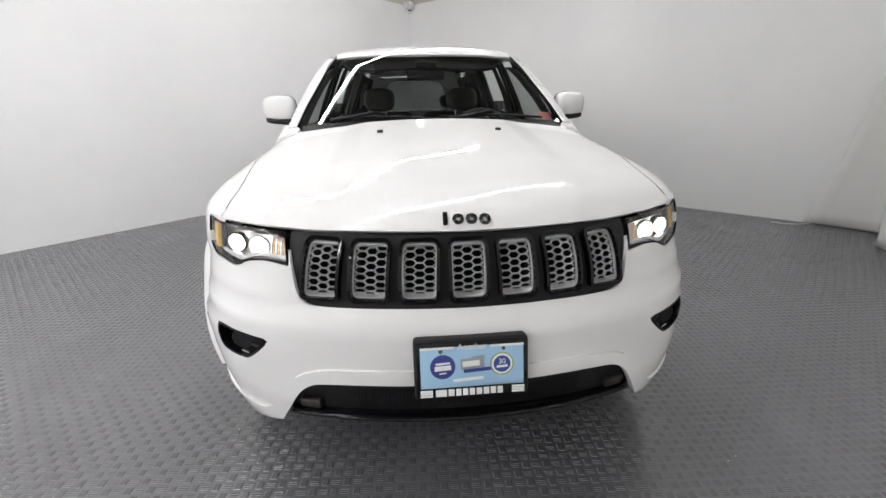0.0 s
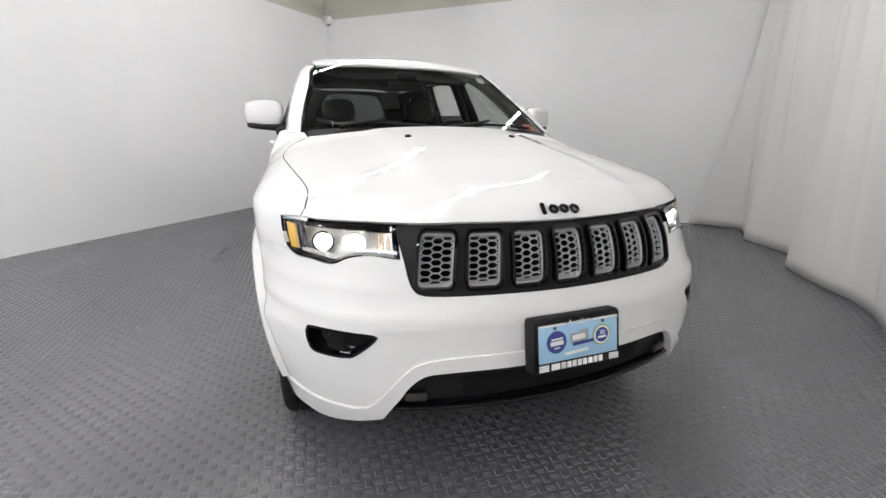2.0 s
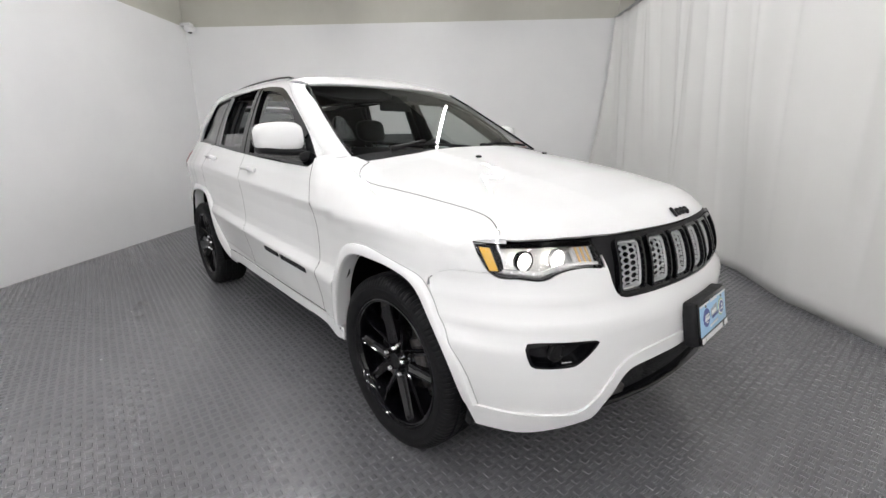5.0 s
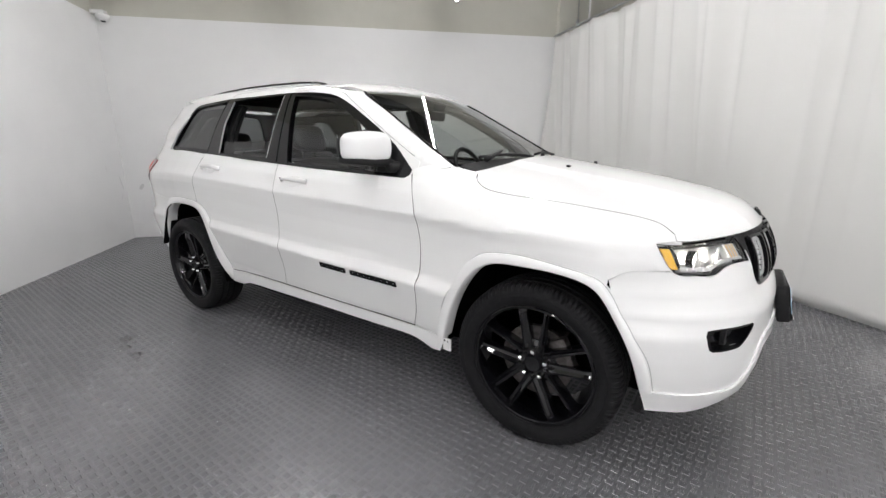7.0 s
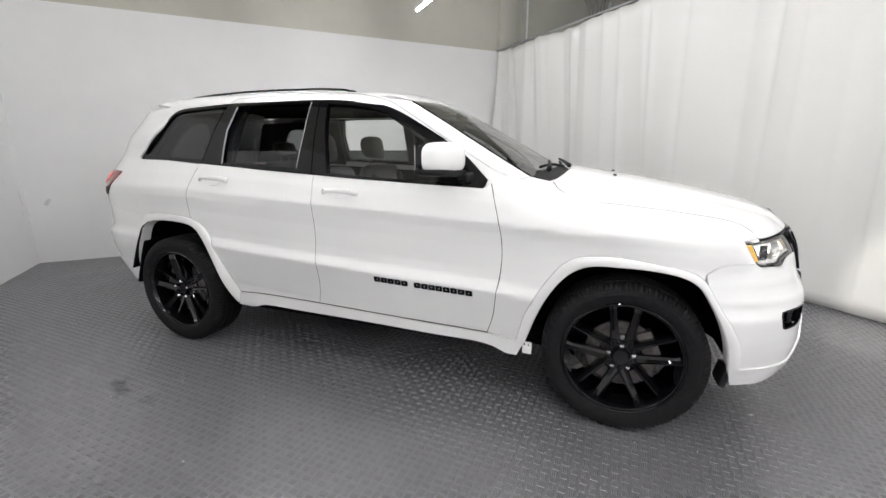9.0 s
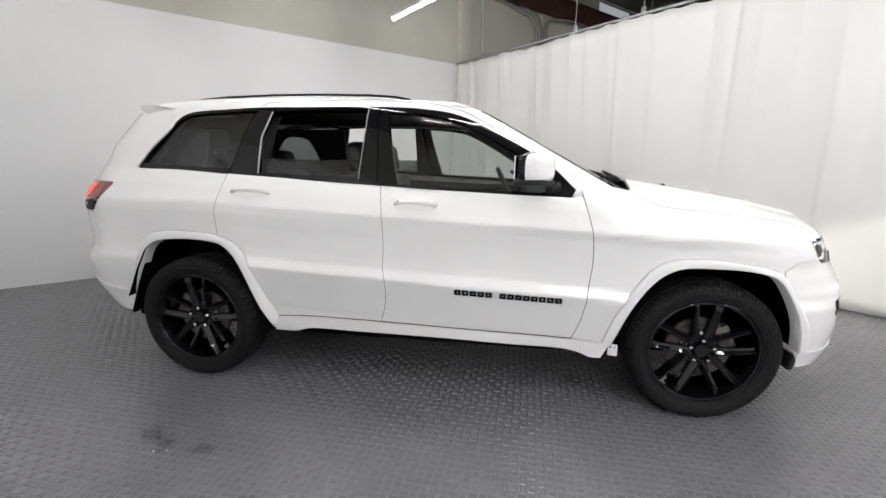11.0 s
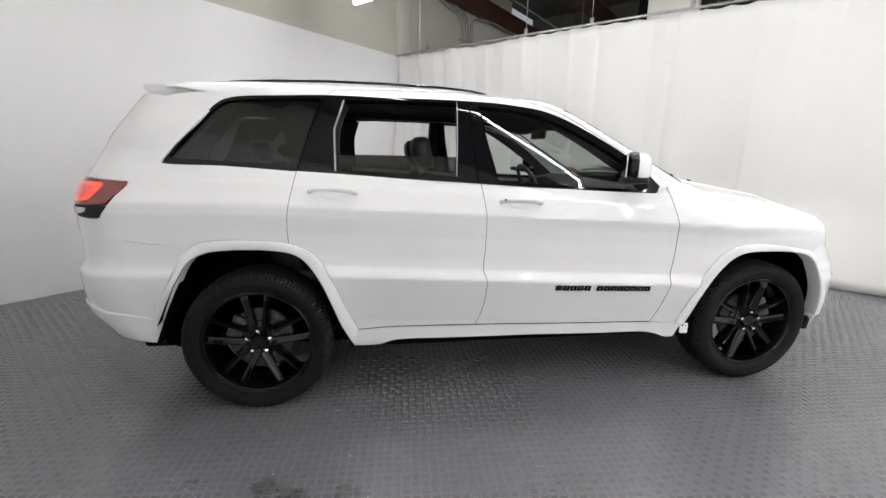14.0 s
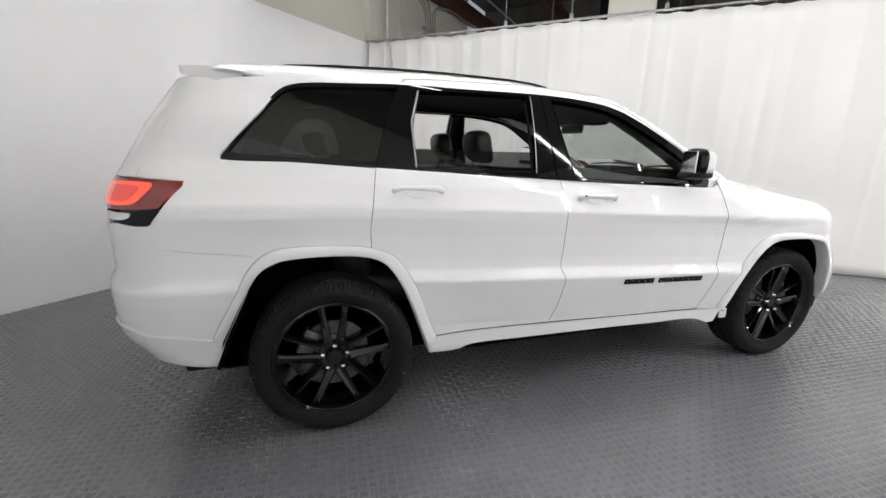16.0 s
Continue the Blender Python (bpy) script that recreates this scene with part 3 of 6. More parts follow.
v, f = sweep([room(rail_at(b)[0], b, rail_at(b)[1]) for b in np.linspace(0.0, LONG - 0.02, 30)], 0.017, 10)
rail = mesh_object("curtain_rail", v, f, GALVANISED, smooth=True)
tagged(rail, "galvanised pipe curtain rail hung from rods", "curtain rail")
for i in range(34):
    b = 0.12 + i * 0.24
    a, z = rail_at(b)
    v, f = sweep([room(a + 0.022 * math.cos(t), b, z - 0.018 + 0.03 * math.sin(t)) for t in np.linspace(0, 2 * math.pi, 14, endpoint=False)], 0.0025, 5, closed=True)
    mesh_object("curtain_ring", v, f, GALVANISED, rail, smooth=True)
for b in (0.62, 2.28, 3.17, 4.3, 5.5, 6.8):
    a, z = rail_at(b)
    bm = bmesh.new()
    rod(bm, room(a, b, z + 0.05), room(a, b, CEILING), 0.006, n=8)
    hanger = part("hanger_rod", bm, GALVANISED, rail)
    bm = bmesh.new()
    block(bm, Matrix.Translation(room(a, b, z + 0.03)) @ pose(0, 0, 0, 0, 0, TURN_ROOM), (0.03, 0.05, 0.09), 0.006)
    part("clamp", bm, GALVANISED, hanger, smooth=True)


def tube_lamp(a, b0, b1, z):
    """A slim batten lamp hung from two wires."""
    thing = new("tube_lamp")
    thing.location = room(a, (b0 + b1) / 2, z)
    tagged(thing, "slim white linear tube lamp, lit, hung below the roof", "ceiling lamp", "tube lamps")
    m = pose(0, 0, 0, 0, 0, TURN_ROOM)
    bar("diffuser", TUBE_GLOW, thing, m @ pose(0, 0, 0), (0.030, b1 - b0, 0.026), 0.010, "glowing white diffuser")
    bar("housing", LAMP_BODY, thing, m @ pose(0, 0, 0.032), (0.046, b1 - b0 + 0.03, 0.036), 0.006)
    for s in (-1, 1):
        bm = bmesh.new()
        rod(bm, m @ Vector((0, s * (b1 - b0) * 0.4, 0.06)), m @ Vector((0, s * (b1 - b0) * 0.4, CEILING - z)), 0.003, n=6)
        part("wire", bm, GALVANISED, thing)


for a in (4.6, 2.42):
    for k in range(4):
        tube_lamp(a, 1.04 + k * 2.32, 1.04 + k * 2.32 + 2.26, 3.095)
# no known source here: lamps added out of view to brighten vertical surfaces
for a in (0.9, 3.5, 5.7):
    tube_lamp(a, 8.0, 10.26, 3.095)
# added lamp, hidden behind the curtain to brighten the wall and roof beyond
tube_lamp(7.9, 2.4, 4.66, 3.0)

# the structure above and behind the curtain
room_block("pilaster", UPPER_WALL, WIDTH + 0.03, WIDTH + 0.33, -0.03, 0.06, WALL_TOP, CEILING, "cream painted pilaster at the end of the wall", "pillar", 0.004)
room_block("roof_post", UPPER_WALL, 8.94, 9.10, 3.33, 4.08, 0, CEILING, "pale painted wall panel behind the curtain", "pillar", 0.006)
room_block("steel_channel", DARK, 8.94, 9.06, 3.19, 3.31, 0, CEILING, "dark steel channel beside the pale panel", "pillar", 0.004)
bm = bmesh.new()
rod(bm, room(7.02, 0.045, WALL_TOP), room(7.02, 0.045, CEILING), 0.016, n=12)
tagged(part("pipe", bm, LAMP_BODY, None, smooth=True), "white painted vertical pipe on the wall", "pipe")
for i in range(6):
    a, b = 8.40 + 0.062 * i, 0.02 + 0.014 * (i % 3)
    top = 4.02 + 0.045 * i
    line = [room(a + 0.01 * math.sin(2 * z + i), b, z) for z in np.linspace(2.2, top - 0.3, 10)]
    if i < 4:
        line += [room(a - 0.30 * (1 - math.cos(t)), b, top - 0.3 + 0.34 * math.sin(t)) for t in np.linspace(0.12, 1.5, 8)]
        line += [room(a - 0.45 - k * 0.4, b + 0.02 * math.sin(k + i), top + 0.05 + 0.05 * k + 0.02 * math.sin(2 * k + i)) for k in range(5)]
    else:
        line += [room(a + 0.25 * (1 - math.cos(t)), b, top - 0.3 + 0.2 * math.sin(t)) for t in np.linspace(0.12, 1.5, 8)]
        line += [room(a + 0.40 + k * 0.45, b + 0.08, top - 0.09 + 0.012 * math.sin(3 * k + i)) for k in range(7)]
    v, f = sweep(line, 0.015 if i % 2 else 0.011, 8)
    tagged(mesh_object("conduit", v, f, CONDUIT, smooth=True), "grey electrical conduit bending along the wall", "conduit", "conduits on the wall")
for k, z in enumerate((3.62, 3.50)):
    room_block("conduit_strut", GALVANISED, 8.33, 8.80, -0.028, 0.012, z, z + 0.04, "galvanised strut holding the conduits", "strut", kind="")
for b, a0 in ((0.10, 7.55), (2.0, 6.9), (4.6, 6.9)):
    bm = bmesh.new()
    m = Matrix.Translation(room((a0 + 12.0) / 2, b, 4.35)) @ pose(0, 0, 0, 0, 0, TURN_ROOM)
    block(bm, m, (12.0 - a0, 0.012, 0.32))
    for s in (-1, 1):
        block(bm, m @ pose(0, 0, s * 0.166), (12.0 - a0, 0.15, 0.016))
    tagged(part("roof_beam", bm, RUST_STEEL, None), "dark red oxide steel roof beam", "roof beam", "roof beams")
bm = bmesh.new()
rod(bm, room(8.6, 0.9, 4.32), room(12.0, 0.9, 4.32), 0.018, n=8)
tagged(part("sprinkler_pipe", bm, CONDUIT, None, smooth=True), "thin grey pipe below the roof deck", "pipe")
v, f = sweep([room(6.12, 0.012, 0.03), room(6.08, 0.05, 0.008), room(5.98, 0.16, 0.006), room(5.86, 0.22, 0.006), room(5.74, 0.21, 0.006)], 0.006, 6)
tagged(mesh_object("cord", v, f, LAMP_BODY, smooth=True), "short white cord lying on the floor by the curtain", "cord")

# the dome camera in the corner
dome = new("security_camera")
dome.location = room(0.15, 0.13, 2.925)
tagged(dome, "small white dome security camera on a corner bracket", "security camera")
v, f = lathe([(-0.03, 0.0), (-0.03, 0.072), (0.0, 0.080), (0.026, 0.072), (0.045, 0.050), (0.052, 0.030)], 24)
v = v[:, [1, 2, 0]] * (1, 1, -1)
mesh_object("casing", v, f, LAMP_BODY, dome, smooth=True)
v, f = lathe([(0.050, 0.032), (0.058, 0.028), (0.064, 0.018), (0.067, 0.0)], 20)
mesh_object("lens_dome", v[:, [1, 2, 0]] * (1, 1, -1), f, GLOSS_BLACK, dome, smooth=True)
bar("bracket", LAMP_BODY, dome, pose(0, 0, 0, 0, 0, TURN_ROOM) @ pose(-0.04, -0.0, 0.05), (0.16, 0.10, 0.05), 0.012)


# ---------------------------------------------------------------- the car
car = new("sport_utility_vehicle")
tagged(car, "glossy white four-door sport utility vehicle with black wheels, headlamps lit", "car")


def whole(x, y, z):
    """Body and roof as one form."""
    a, b = lower(x, y, z), smax(upper(x, y, z), 1.24 - z, 0.04)
    h = np.maximum(0.05 - np.abs(a - b), 0) / 0.05
    return np.minimum(a, b) - h * h * 0.05 / 4


C1 = (1,)
GAP_FRONT = [(-0.792, 1.19), (-0.815, 1.12), (-0.853, 0.98), (-0.865, 0.83), (-0.846, 0.65), (-0.826, 0.51), (-0.79, 0.398)]
GAP_MIDDLE = [(0.284, 1.214), (0.263, 1.05), (0.259, 0.868), (0.266, 0.752), (0.248, 0.69), (0.257, 0.54), (0.29, 0.423)]
GAP_REAR = [(1.237, 1.264), (1.262, 1.13), (1.279, 1.0), (1.276, 0.90)]
BELT = [(-0.75, 1.168), (-0.369, 1.181), (0.0, 1.198), (0.284, 1.214), (0.578, 1.228), (0.926, 1.247), (1.244, 1.264), (1.593, 1.284), (1.92, 1.290)]
ARCH_R_OUT = [(1.985, 0.49), (1.935, 0.59), (1.862, 0.72), (1.80, 0.835), (1.715, 0.905), (1.585, 0.923), (1.42, 0.921), (1.28, 0.906), (1.165, 0.855), (1.07, 0.715), (1.0, 0.533), (0.942, 0.411)]
ARCH_R_IN = [(1.925, 0.49), (1.84, 0.672), (1.76, 0.81), (1.668, 0.858), (1.47, 0.872), (1.284, 0.858), (1.204, 0.816), (1.12, 0.684), (1.032, 0.457), (0.982, 0.322)]
ARCH_F_OUT = [(-0.950, 0.388), (-1.003, 0.572), (-1.135, 0.797), (-1.21, 0.86), (-1.285, 0.88), (-1.41, 0.887), (-1.57, 0.87), (-1.705, 0.842), (-1.757, 0.80), (-1.812, 0.71), (-1.873, 0.62), (-1.917, 0.53), (-1.938, 0.412)]
ARCH_F_IN = [(-0.997, 0.388), (-1.08, 0.614), (-1.177, 0.765), (-1.275, 0.828), (-1.418, 0.840), (-1.598, 0.834), (-1.709, 0.800), (-1.783, 0.705), (-1.850, 0.57), (-1.893, 0.412)]


def corner(p):
    return (*p[:2], 1)


def ends(line):
    """A line whose two ends are corners."""
    return [corner(line[0]), *line[1:-1], corner(line[-1])]


def half_way(a, b, k=0.5):
    """A line between two lines with the same ends."""
    m = 40

    def even(line):
        p = np.array([q[:2] for q in line], float)
        d = np.r_[0, np.cumsum(np.linalg.norm(np.diff(p, axis=0), axis=1))]
        return np.stack([np.interp(np.linspace(0, d[-1], m), d, p[:, i]) for i in (0, 1)], -1)

    return [tuple(q) for q in ((1 - k) * even(a) + k * even(b)).tolist()]


ARCH_R, ARCH_F = half_way(ARCH_R_OUT, ARCH_R_IN), half_way(ARCH_F_OUT, ARCH_F_IN)
HOOD_SEAM = [(-1.075, -0.215), (-1.11, -0.28), (-1.18, -0.332), (-1.3, -0.352), (-1.42, -0.353), (-1.63, -0.354), (-1.8, -0.358), (-1.88, -0.372), (-1.935, -0.408)]
LAMP = [(1.095, 0.979, 1), (0.98, 0.972), (0.82, 0.975), (0.665, 0.974, 1), (0.64, 0.93), (0.622, 0.886, 1), (0.715, 0.893), (0.79, 0.882), (0.848, 0.858), (0.93, 0.864), (1.0, 0.868), (1.05, 0.90)]
GRILLE = [(0, 0.979), (0.25, 0.980), (0.46, 0.981), (0.652, 0.977, 1), (0.605, 0.88), (0.578, 0.81), (0.553, 0.786), (0.51, 0.778), (0.25, 0.777), (0, 0.776)]
FOG = [(0.897, 0.667), (0.78, 0.671), (0.675, 0.668), (0.662, 0.662), (0.688, 0.632), (0.730, 0.598), (0.745, 0.590), (0.80, 0.586), (0.870, 0.588), (0.884, 0.596), (0.902, 0.650)]
LOW_OPENING = [(0, 0.546), (0.176, 0.546), (0.50, 0.541), (0.553, 0.515), (0.60, 0.455), (0.65, 0.385)]



def flare(a, b, hand):
    """A smooth arch moulding between two lines, standing proud of the skin."""
    def even(line):
        p = spline([*ends(line), (line[-1][0], line[-1][1] - 0.001, 1), (line[0][0], line[0][1] - 0.001, 1)], 0.01)
        p = p[: 1 + int(np.argmin(np.linalg.norm(p - np.array(line[-1][:2]), axis=1)))]
        d = np.r_[0, np.cumsum(np.linalg.norm(np.diff(p, axis=0), axis=1))]
        return np.stack([np.interp(np.linspace(0, d[-1], 72), d, p[:, i]) for i in (0, 1)], -1)

    p, q = even(a), even(b)
    out = np.abs(onto(lower, "side", p)[:, 0])
    face = np.max([np.abs(onto(lower, "side", p + (q - p) * k)[:, 0]) for k in (0.0, 0.5)], axis=0)
    along = np.linspace(-1, 1, len(face))
    fit = np.polyval(np.polyfit(along, face, 4), along)
    face = fit + max(0.0, float(np.quantile(face - fit, 0.93))) + 0.006
    rows = ((-0.05, out - 0.02), (0.0, np.minimum(out, face) - 0.002), (0.03, face - 0.004), (0.14, face), (0.5, face + 0.004), (0.86, face + 0.003), (0.97, face - 0.003), (1.0, face - 0.010), (1.0, face - 0.075))
    v = np.concatenate([np.stack([-x, *(p + (q - p) * k).T], -1) for k, x in rows])
    n = len(p)
    f = [(i * n + k, i * n + k + 1, (i + 1) * n + k + 1, (i + 1) * n + k) for i in range(len(rows) - 1) for k in range(n - 1)]
    f += [tuple(i * n + k for i in range(len(rows))) for k in (0, n - 1)]
    line = np.stack([-np.minimum(out, face) - 0.001, *p.T], -1)
    if hand > 0:
        v, f, line = v * (-1, 1, 1), [t[::-1] for t in f], line * (-1, 1, 1)
    bm = bmesh.new()
    vs = [bm.verts.new(c) for c in v]
    for t in f:
        bm.faces.new([vs[i] for i in t])
    bmesh.ops.recalc_face_normals(bm, faces=bm.faces[:])
    bm.verts.index_update()
    f = [tuple(w.index for w in t.verts) for t in bm.faces]
    bm.free()
    return v, f, line


HANDS = ((-1, "passenger side"), (1, "driver side"))
SEAM = [(-1.752, 0.838), (-1.79, 0.866), (-1.827, 0.8805), (-1.88, 0.884), (-1.948, 0.880)]
SEAM = half_way(SEAM, SEAM)[::3] + SEAM[-1:]
REAR_SEAM = [(2.155, 0.957), (2.137, 0.932), (2.09, 0.921), (1.992, 0.908), (1.785, 0.887)]
REAR_SEAM = half_way(REAR_SEAM, REAR_SEAM)[::3] + REAR_SEAM[-1:]

for hand, where in HANDS:
    # wings
    rear_edge = convert(lower, "side", "slant", [(-0.792, 1.21), *GAP_FRONT[1:]])
    arch = convert(lower, "side", "slant", ARCH_F)
    seam = convert(lower, "side", "slant", SEAM)
    lamp_edge = convert(lower, "nose", "slant", [(1.05, 0.90), (1.073, 0.94), (1.092, 0.978)])
    wing = [*ends(rear_edge), corner(convert(lower, "side", "slant", [(-0.975, 0.378)])[0])]
    wing += [p for p in arch if p[0] > -1.745 and p[0] < -0.985]
    wing += [*ends(seam), *[corner(p) for p in lamp_edge[1:]], *[corner(p) for p in convert(lower, "nose", "slant", [(1.055, 0.981), (1.010, 0.983)])]]
    wing += [corner(HOOD_SEAM[-1]), *HOOD_SEAM[-2:0:-1], corner(HOOD_SEAM[0]), (-0.98, -0.205, 1)]
    panel("front_wing", lower, "slant", wing, PAINT, car, hand, step=0.022)
    # doors
    door = panel("front_door", lower, "side", [*[corner(p) for p in BELT[:1]], *BELT[1:3], *ends(GAP_MIDDLE), corner(GAP_FRONT[-1]), *GAP_FRONT[-2:0:-1], corner(GAP_FRONT[0])], PAINT, car, hand, step=0.015)
    low = [p for p in reversed(ARCH_R) if p[0] < 1.272]
    rear_door = panel("rear_door", lower, "side", [*ends(GAP_MIDDLE)[::-1], *BELT[4:6], *ends(GAP_REAR), *[q for q in reversed(low) if q[1] > 0.43], (0.95, 0.412, 1), (0.765, 0.423)], PAINT, car, hand, step=0.015)
    # sill
    panel("sill", lower, "side", [(0.962, 0.408, 1), (0.765, 0.419), (0.296, 0.416), (-0.213, 0.407), (-0.793, 0.391), (-0.994, 0.384, 1), (-0.955, 0.293, 1), (-0.90, 0.291), (-0.833, 0.315), (-0.745, 0.331),
                                  (-0.5, 0.334), (-0.1, 0.343), (0.45, 0.345), (0.74, 0.343), (0.835, 0.318), (0.980, 0.317, 1)], PAINT, car, hand, lift=0.006, rim=0.03)
    # rear quarter with the last pillar
    quarter = [*ends(GAP_REAR)[::-1], (1.244, 1.262, 1), *BELT[7:8], (1.89, 1.292), (1.888, 1.314), (1.766, 1.452), (1.634, 1.596), (1.57, 1.616), (1.326, 1.634), (1.09, 1.645, 1), (1.065, 1.69, 1),
               (1.4, 1.685), (1.7, 1.66), (1.92, 1.62), (2.05, 1.50), (2.18, 1.32), (2.215, 1.215, 1)]
    lamp_cut = [(2.05, 1.204, 1), (2.045, 1.184), (2.10, 1.105), (2.163, 1.025, 1), *REAR_SEAM[:-1], corner(REAR_SEAM[-1])]
    quarter += lamp_cut + [p for p in ARCH_R if 1.28 < p[0] < 1.79]
    panel("rear_quarter_panel", whole, "side", quarter, PAINT, car, hand, step=0.022)
    # painted flange behind the seam between wing and bumper
    panel("seam_flange", lower, "side", [(-1.70, 0.865, 1), (-1.70, 0.905, 1), (-1.93, 0.905, 1), (-1.93, 0.85, 1), (-1.80, 0.835, 1)], PAINT, car, hand, lift=-0.005, rim=0, step=0.02, gap=0)
    # flares over the arches
    for nm, a, b in (("front_wheel_flare", ARCH_F_OUT, ARCH_F_IN), ("rear_wheel_flare", ARCH_R_OUT, ARCH_R_IN)):
        v, f, edge_line = flare(a, b, hand)
        mesh_object(nm, v, f, TRIM, car, "white wheel arch flare", smooth=True).data.set_sharp_from_angle(angle=radians(38))
        # grey line at the flare's outer edge puts its shade in as colour
        v, f = sweep(edge_line, 0.0022, 6)
        mesh_object("flare_gasket", v, f, SEAL_EDGE_GREY, car, "thin grey line of edge shade along the flare", smooth=True)

def smooth_line(line):
    """A smooth open line through points."""
    p = spline(ends(line), 0.02)
    return p[: 1 + int(np.argmin(np.linalg.norm(p - np.array(line[-1][:2]), axis=1)))]


for hand, where in HANDS:
    # dark strips laid in the body seams colour in the shade of the gaps
    for view, line, r in (("side", GAP_FRONT, 0.0024), ("side", GAP_MIDDLE, 0.0021), ("side", GAP_REAR, 0.0021), ("slant", HOOD_SEAM, 0.0024), ("side", [(-0.79, 0.3945), (-0.2, 0.408), (0.29, 0.4195), (0.765, 0.421), (0.95, 0.410)], 0.0022)):
        v, f = ribbon(lower, view, smooth_line(line), r, -0.0014, hand, 6)
        mesh_object("seam_seal", v, f, DARK, car, "dark strip standing in for the shade in a body seam", smooth=True)
    panel("pillar_foot", upper, "side", [(-0.76, 1.16, 1), (-0.76, 1.27, 1), (-0.88, 1.25, 1), (-0.93, 1.20, 1), (-0.86, 1.14, 1)], PAINT, car, hand, lift=-0.004, rim=0, step=0.02, gap=0)

# bonnet, bumpers, roof
seam_h = convert(lower, "slant", "hood", HOOD_SEAM)
nose_h = convert(lower, "nose", "hood", [(1.006, 0.984), (0.94, 0.980), (0.82, 0.982), (0.66, 0.983), (0.46, 0.986), (0.25, 0.986), (0, 0.985)])
rear_h = convert(lower, "top", "hood", [(0, -1.135), (-0.35, -1.125), (-0.62, -1.085), (-0.70, -1.06)])
hood = panel("bonnet", lower, "hood", mirrored([*rear_h[:-1], corner(rear_h[-1]), *seam_h, corner(nose_h[0]), *nose_h[1:]]), PAINT, car, step=0.03, label="white bonnet with a raised middle")

side_n = convert(lower, "side", "nose", [*SEAM[::-1], (-1.775, 0.76), (-1.815, 0.66), (-1.86, 0.54), (-1.90, 0.43), (-1.912, 0.385)])
bumper = [*GRILLE[::-1][:6], corner(GRILLE[4]), (0.63, 0.93), (0.618, 0.884, 1), (0.715, 0.891), (0.79, 0.880), (0.848, 0.856), (0.93, 0.862), (1.0, 0.866), (1.052, 0.898, 1),
          corner(side_n[0]), *side_n[1:len(SEAM) - 1], corner(side_n[len(SEAM) - 1]), *side_n[len(SEAM):-1], corner(side_n[-1]), (0.985, 0.325), (0.906, 0.312), (0.78, 0.335), (0.66, 0.372, 1), *LOW_OPENING[::-1][1:]]
bumper = [(abs(p[0]), *p[1:]) for p in bumper]
lip_low = [(0, 0.594), (0.176, 0.594), (0.46, 0.590), (0.555, 0.566), (0.62, 0.500), (0.69, 0.424), (0.735, 0.405), (0.80, 0.403), (0.90, 0.402), (1.02, 0.408), convert(lower, "side", "nose", [(-1.893, 0.412)])[0] + (1,), convert(lower, "side", "nose", [(-1.915, 0.318)])[0] + (1,), (1.0, 0.316), (0.906, 0.312), (0.78, 0.337), (0.66, 0.372, 1), *LOW_OPENING[::-1][1:]]
other_fog = [(-p[0], *p[1:]) for p in FOG]
front_bumper = panel("front_bumper", lower, "nose", mirrored(bumper), PAINT, car, holes=(FOG, other_fog), step=0.03, rim=0.02, label="white front bumper with black openings")

panel("bumper_lower_edge", lower, "nose", mirrored(lip_low), PAINT, car, lift=0.008, rim=0.02, step=0.022, gap=0.0)
lip_rear = [(0, 0.575), (0.45, 0.57), (0.70, 0.562), (0.76, 0.540), (0.867, 0.528), (0.976, 0.503), *[corner(q) for q in convert(lower, "side", "rear", [(1.93, 0.487), (1.955, 0.365)])], (0.9, 0.372), (0.73, 0.39), (0.5, 0.37), (0, 0.36)]
rear_side = convert(lower, "side", "rear", [(1.785, 0.887), (1.765, 0.845), (1.80, 0.78), (1.865, 0.68), (1.925, 0.57), (1.958, 0.48), (1.96, 0.375)])
seam_r = convert(lower, "side", "rear", REAR_SEAM)
rear_bumper = [(0, 0.80), (0.45, 0.80), (0.61, 0.86), (0.658, 1.02, 1), (0.72, 1.031), (0.79, 1.024), (0.858, 1.026, 1), *seam_r[:1], *seam_r[1:-1], corner(seam_r[-1]), *rear_side[1:-1], corner(rear_side[-1]), (0.9, 0.385), (0.73, 0.40), (0.5, 0.38), (0, 0.37)]
panel("rear_bumper", lower, "rear", mirrored(rear_bumper), PAINT, car, step=0.045, rim=0.02)
panel("bumper_lower_edge", lower, "rear", mirrored(lip_rear), PAINT, car, lift=0.010, rim=0.03, step=0.04, gap=0.0)
tailgate_glass = [(0, 1.60), (0.28, 1.595), (0.40, 1.57), (0.46, 1.36), (0.43, 1.28), (0, 1.26)]
gate_side = convert(whole, "side", "rear", [(1.90, 1.625), (2.04, 1.505), (2.175, 1.32), (2.215, 1.215)])
panel("tailgate", whole, "rear", mirrored([(0, 1.645), (0.35, 1.64), *gate_side[:-1], corner(gate_side[-1]), (0.60, 1.212, 1), (0.575, 1.15), (0.64, 1.085), (0.655, 1.025, 1), (0.607, 0.865), (0.45, 0.81), (0, 0.81)]), PAINT, car, holes=(mirrored(tailgate_glass),), step=0.045)
panel("rear_window", whole, "rear", mirrored([(p[0] * 1.05, p[1]) for p in tailgate_glass]), DARK_GLASS, car, lift=-0.008, rim=0, step=0.06, label="dark tinted rear window")

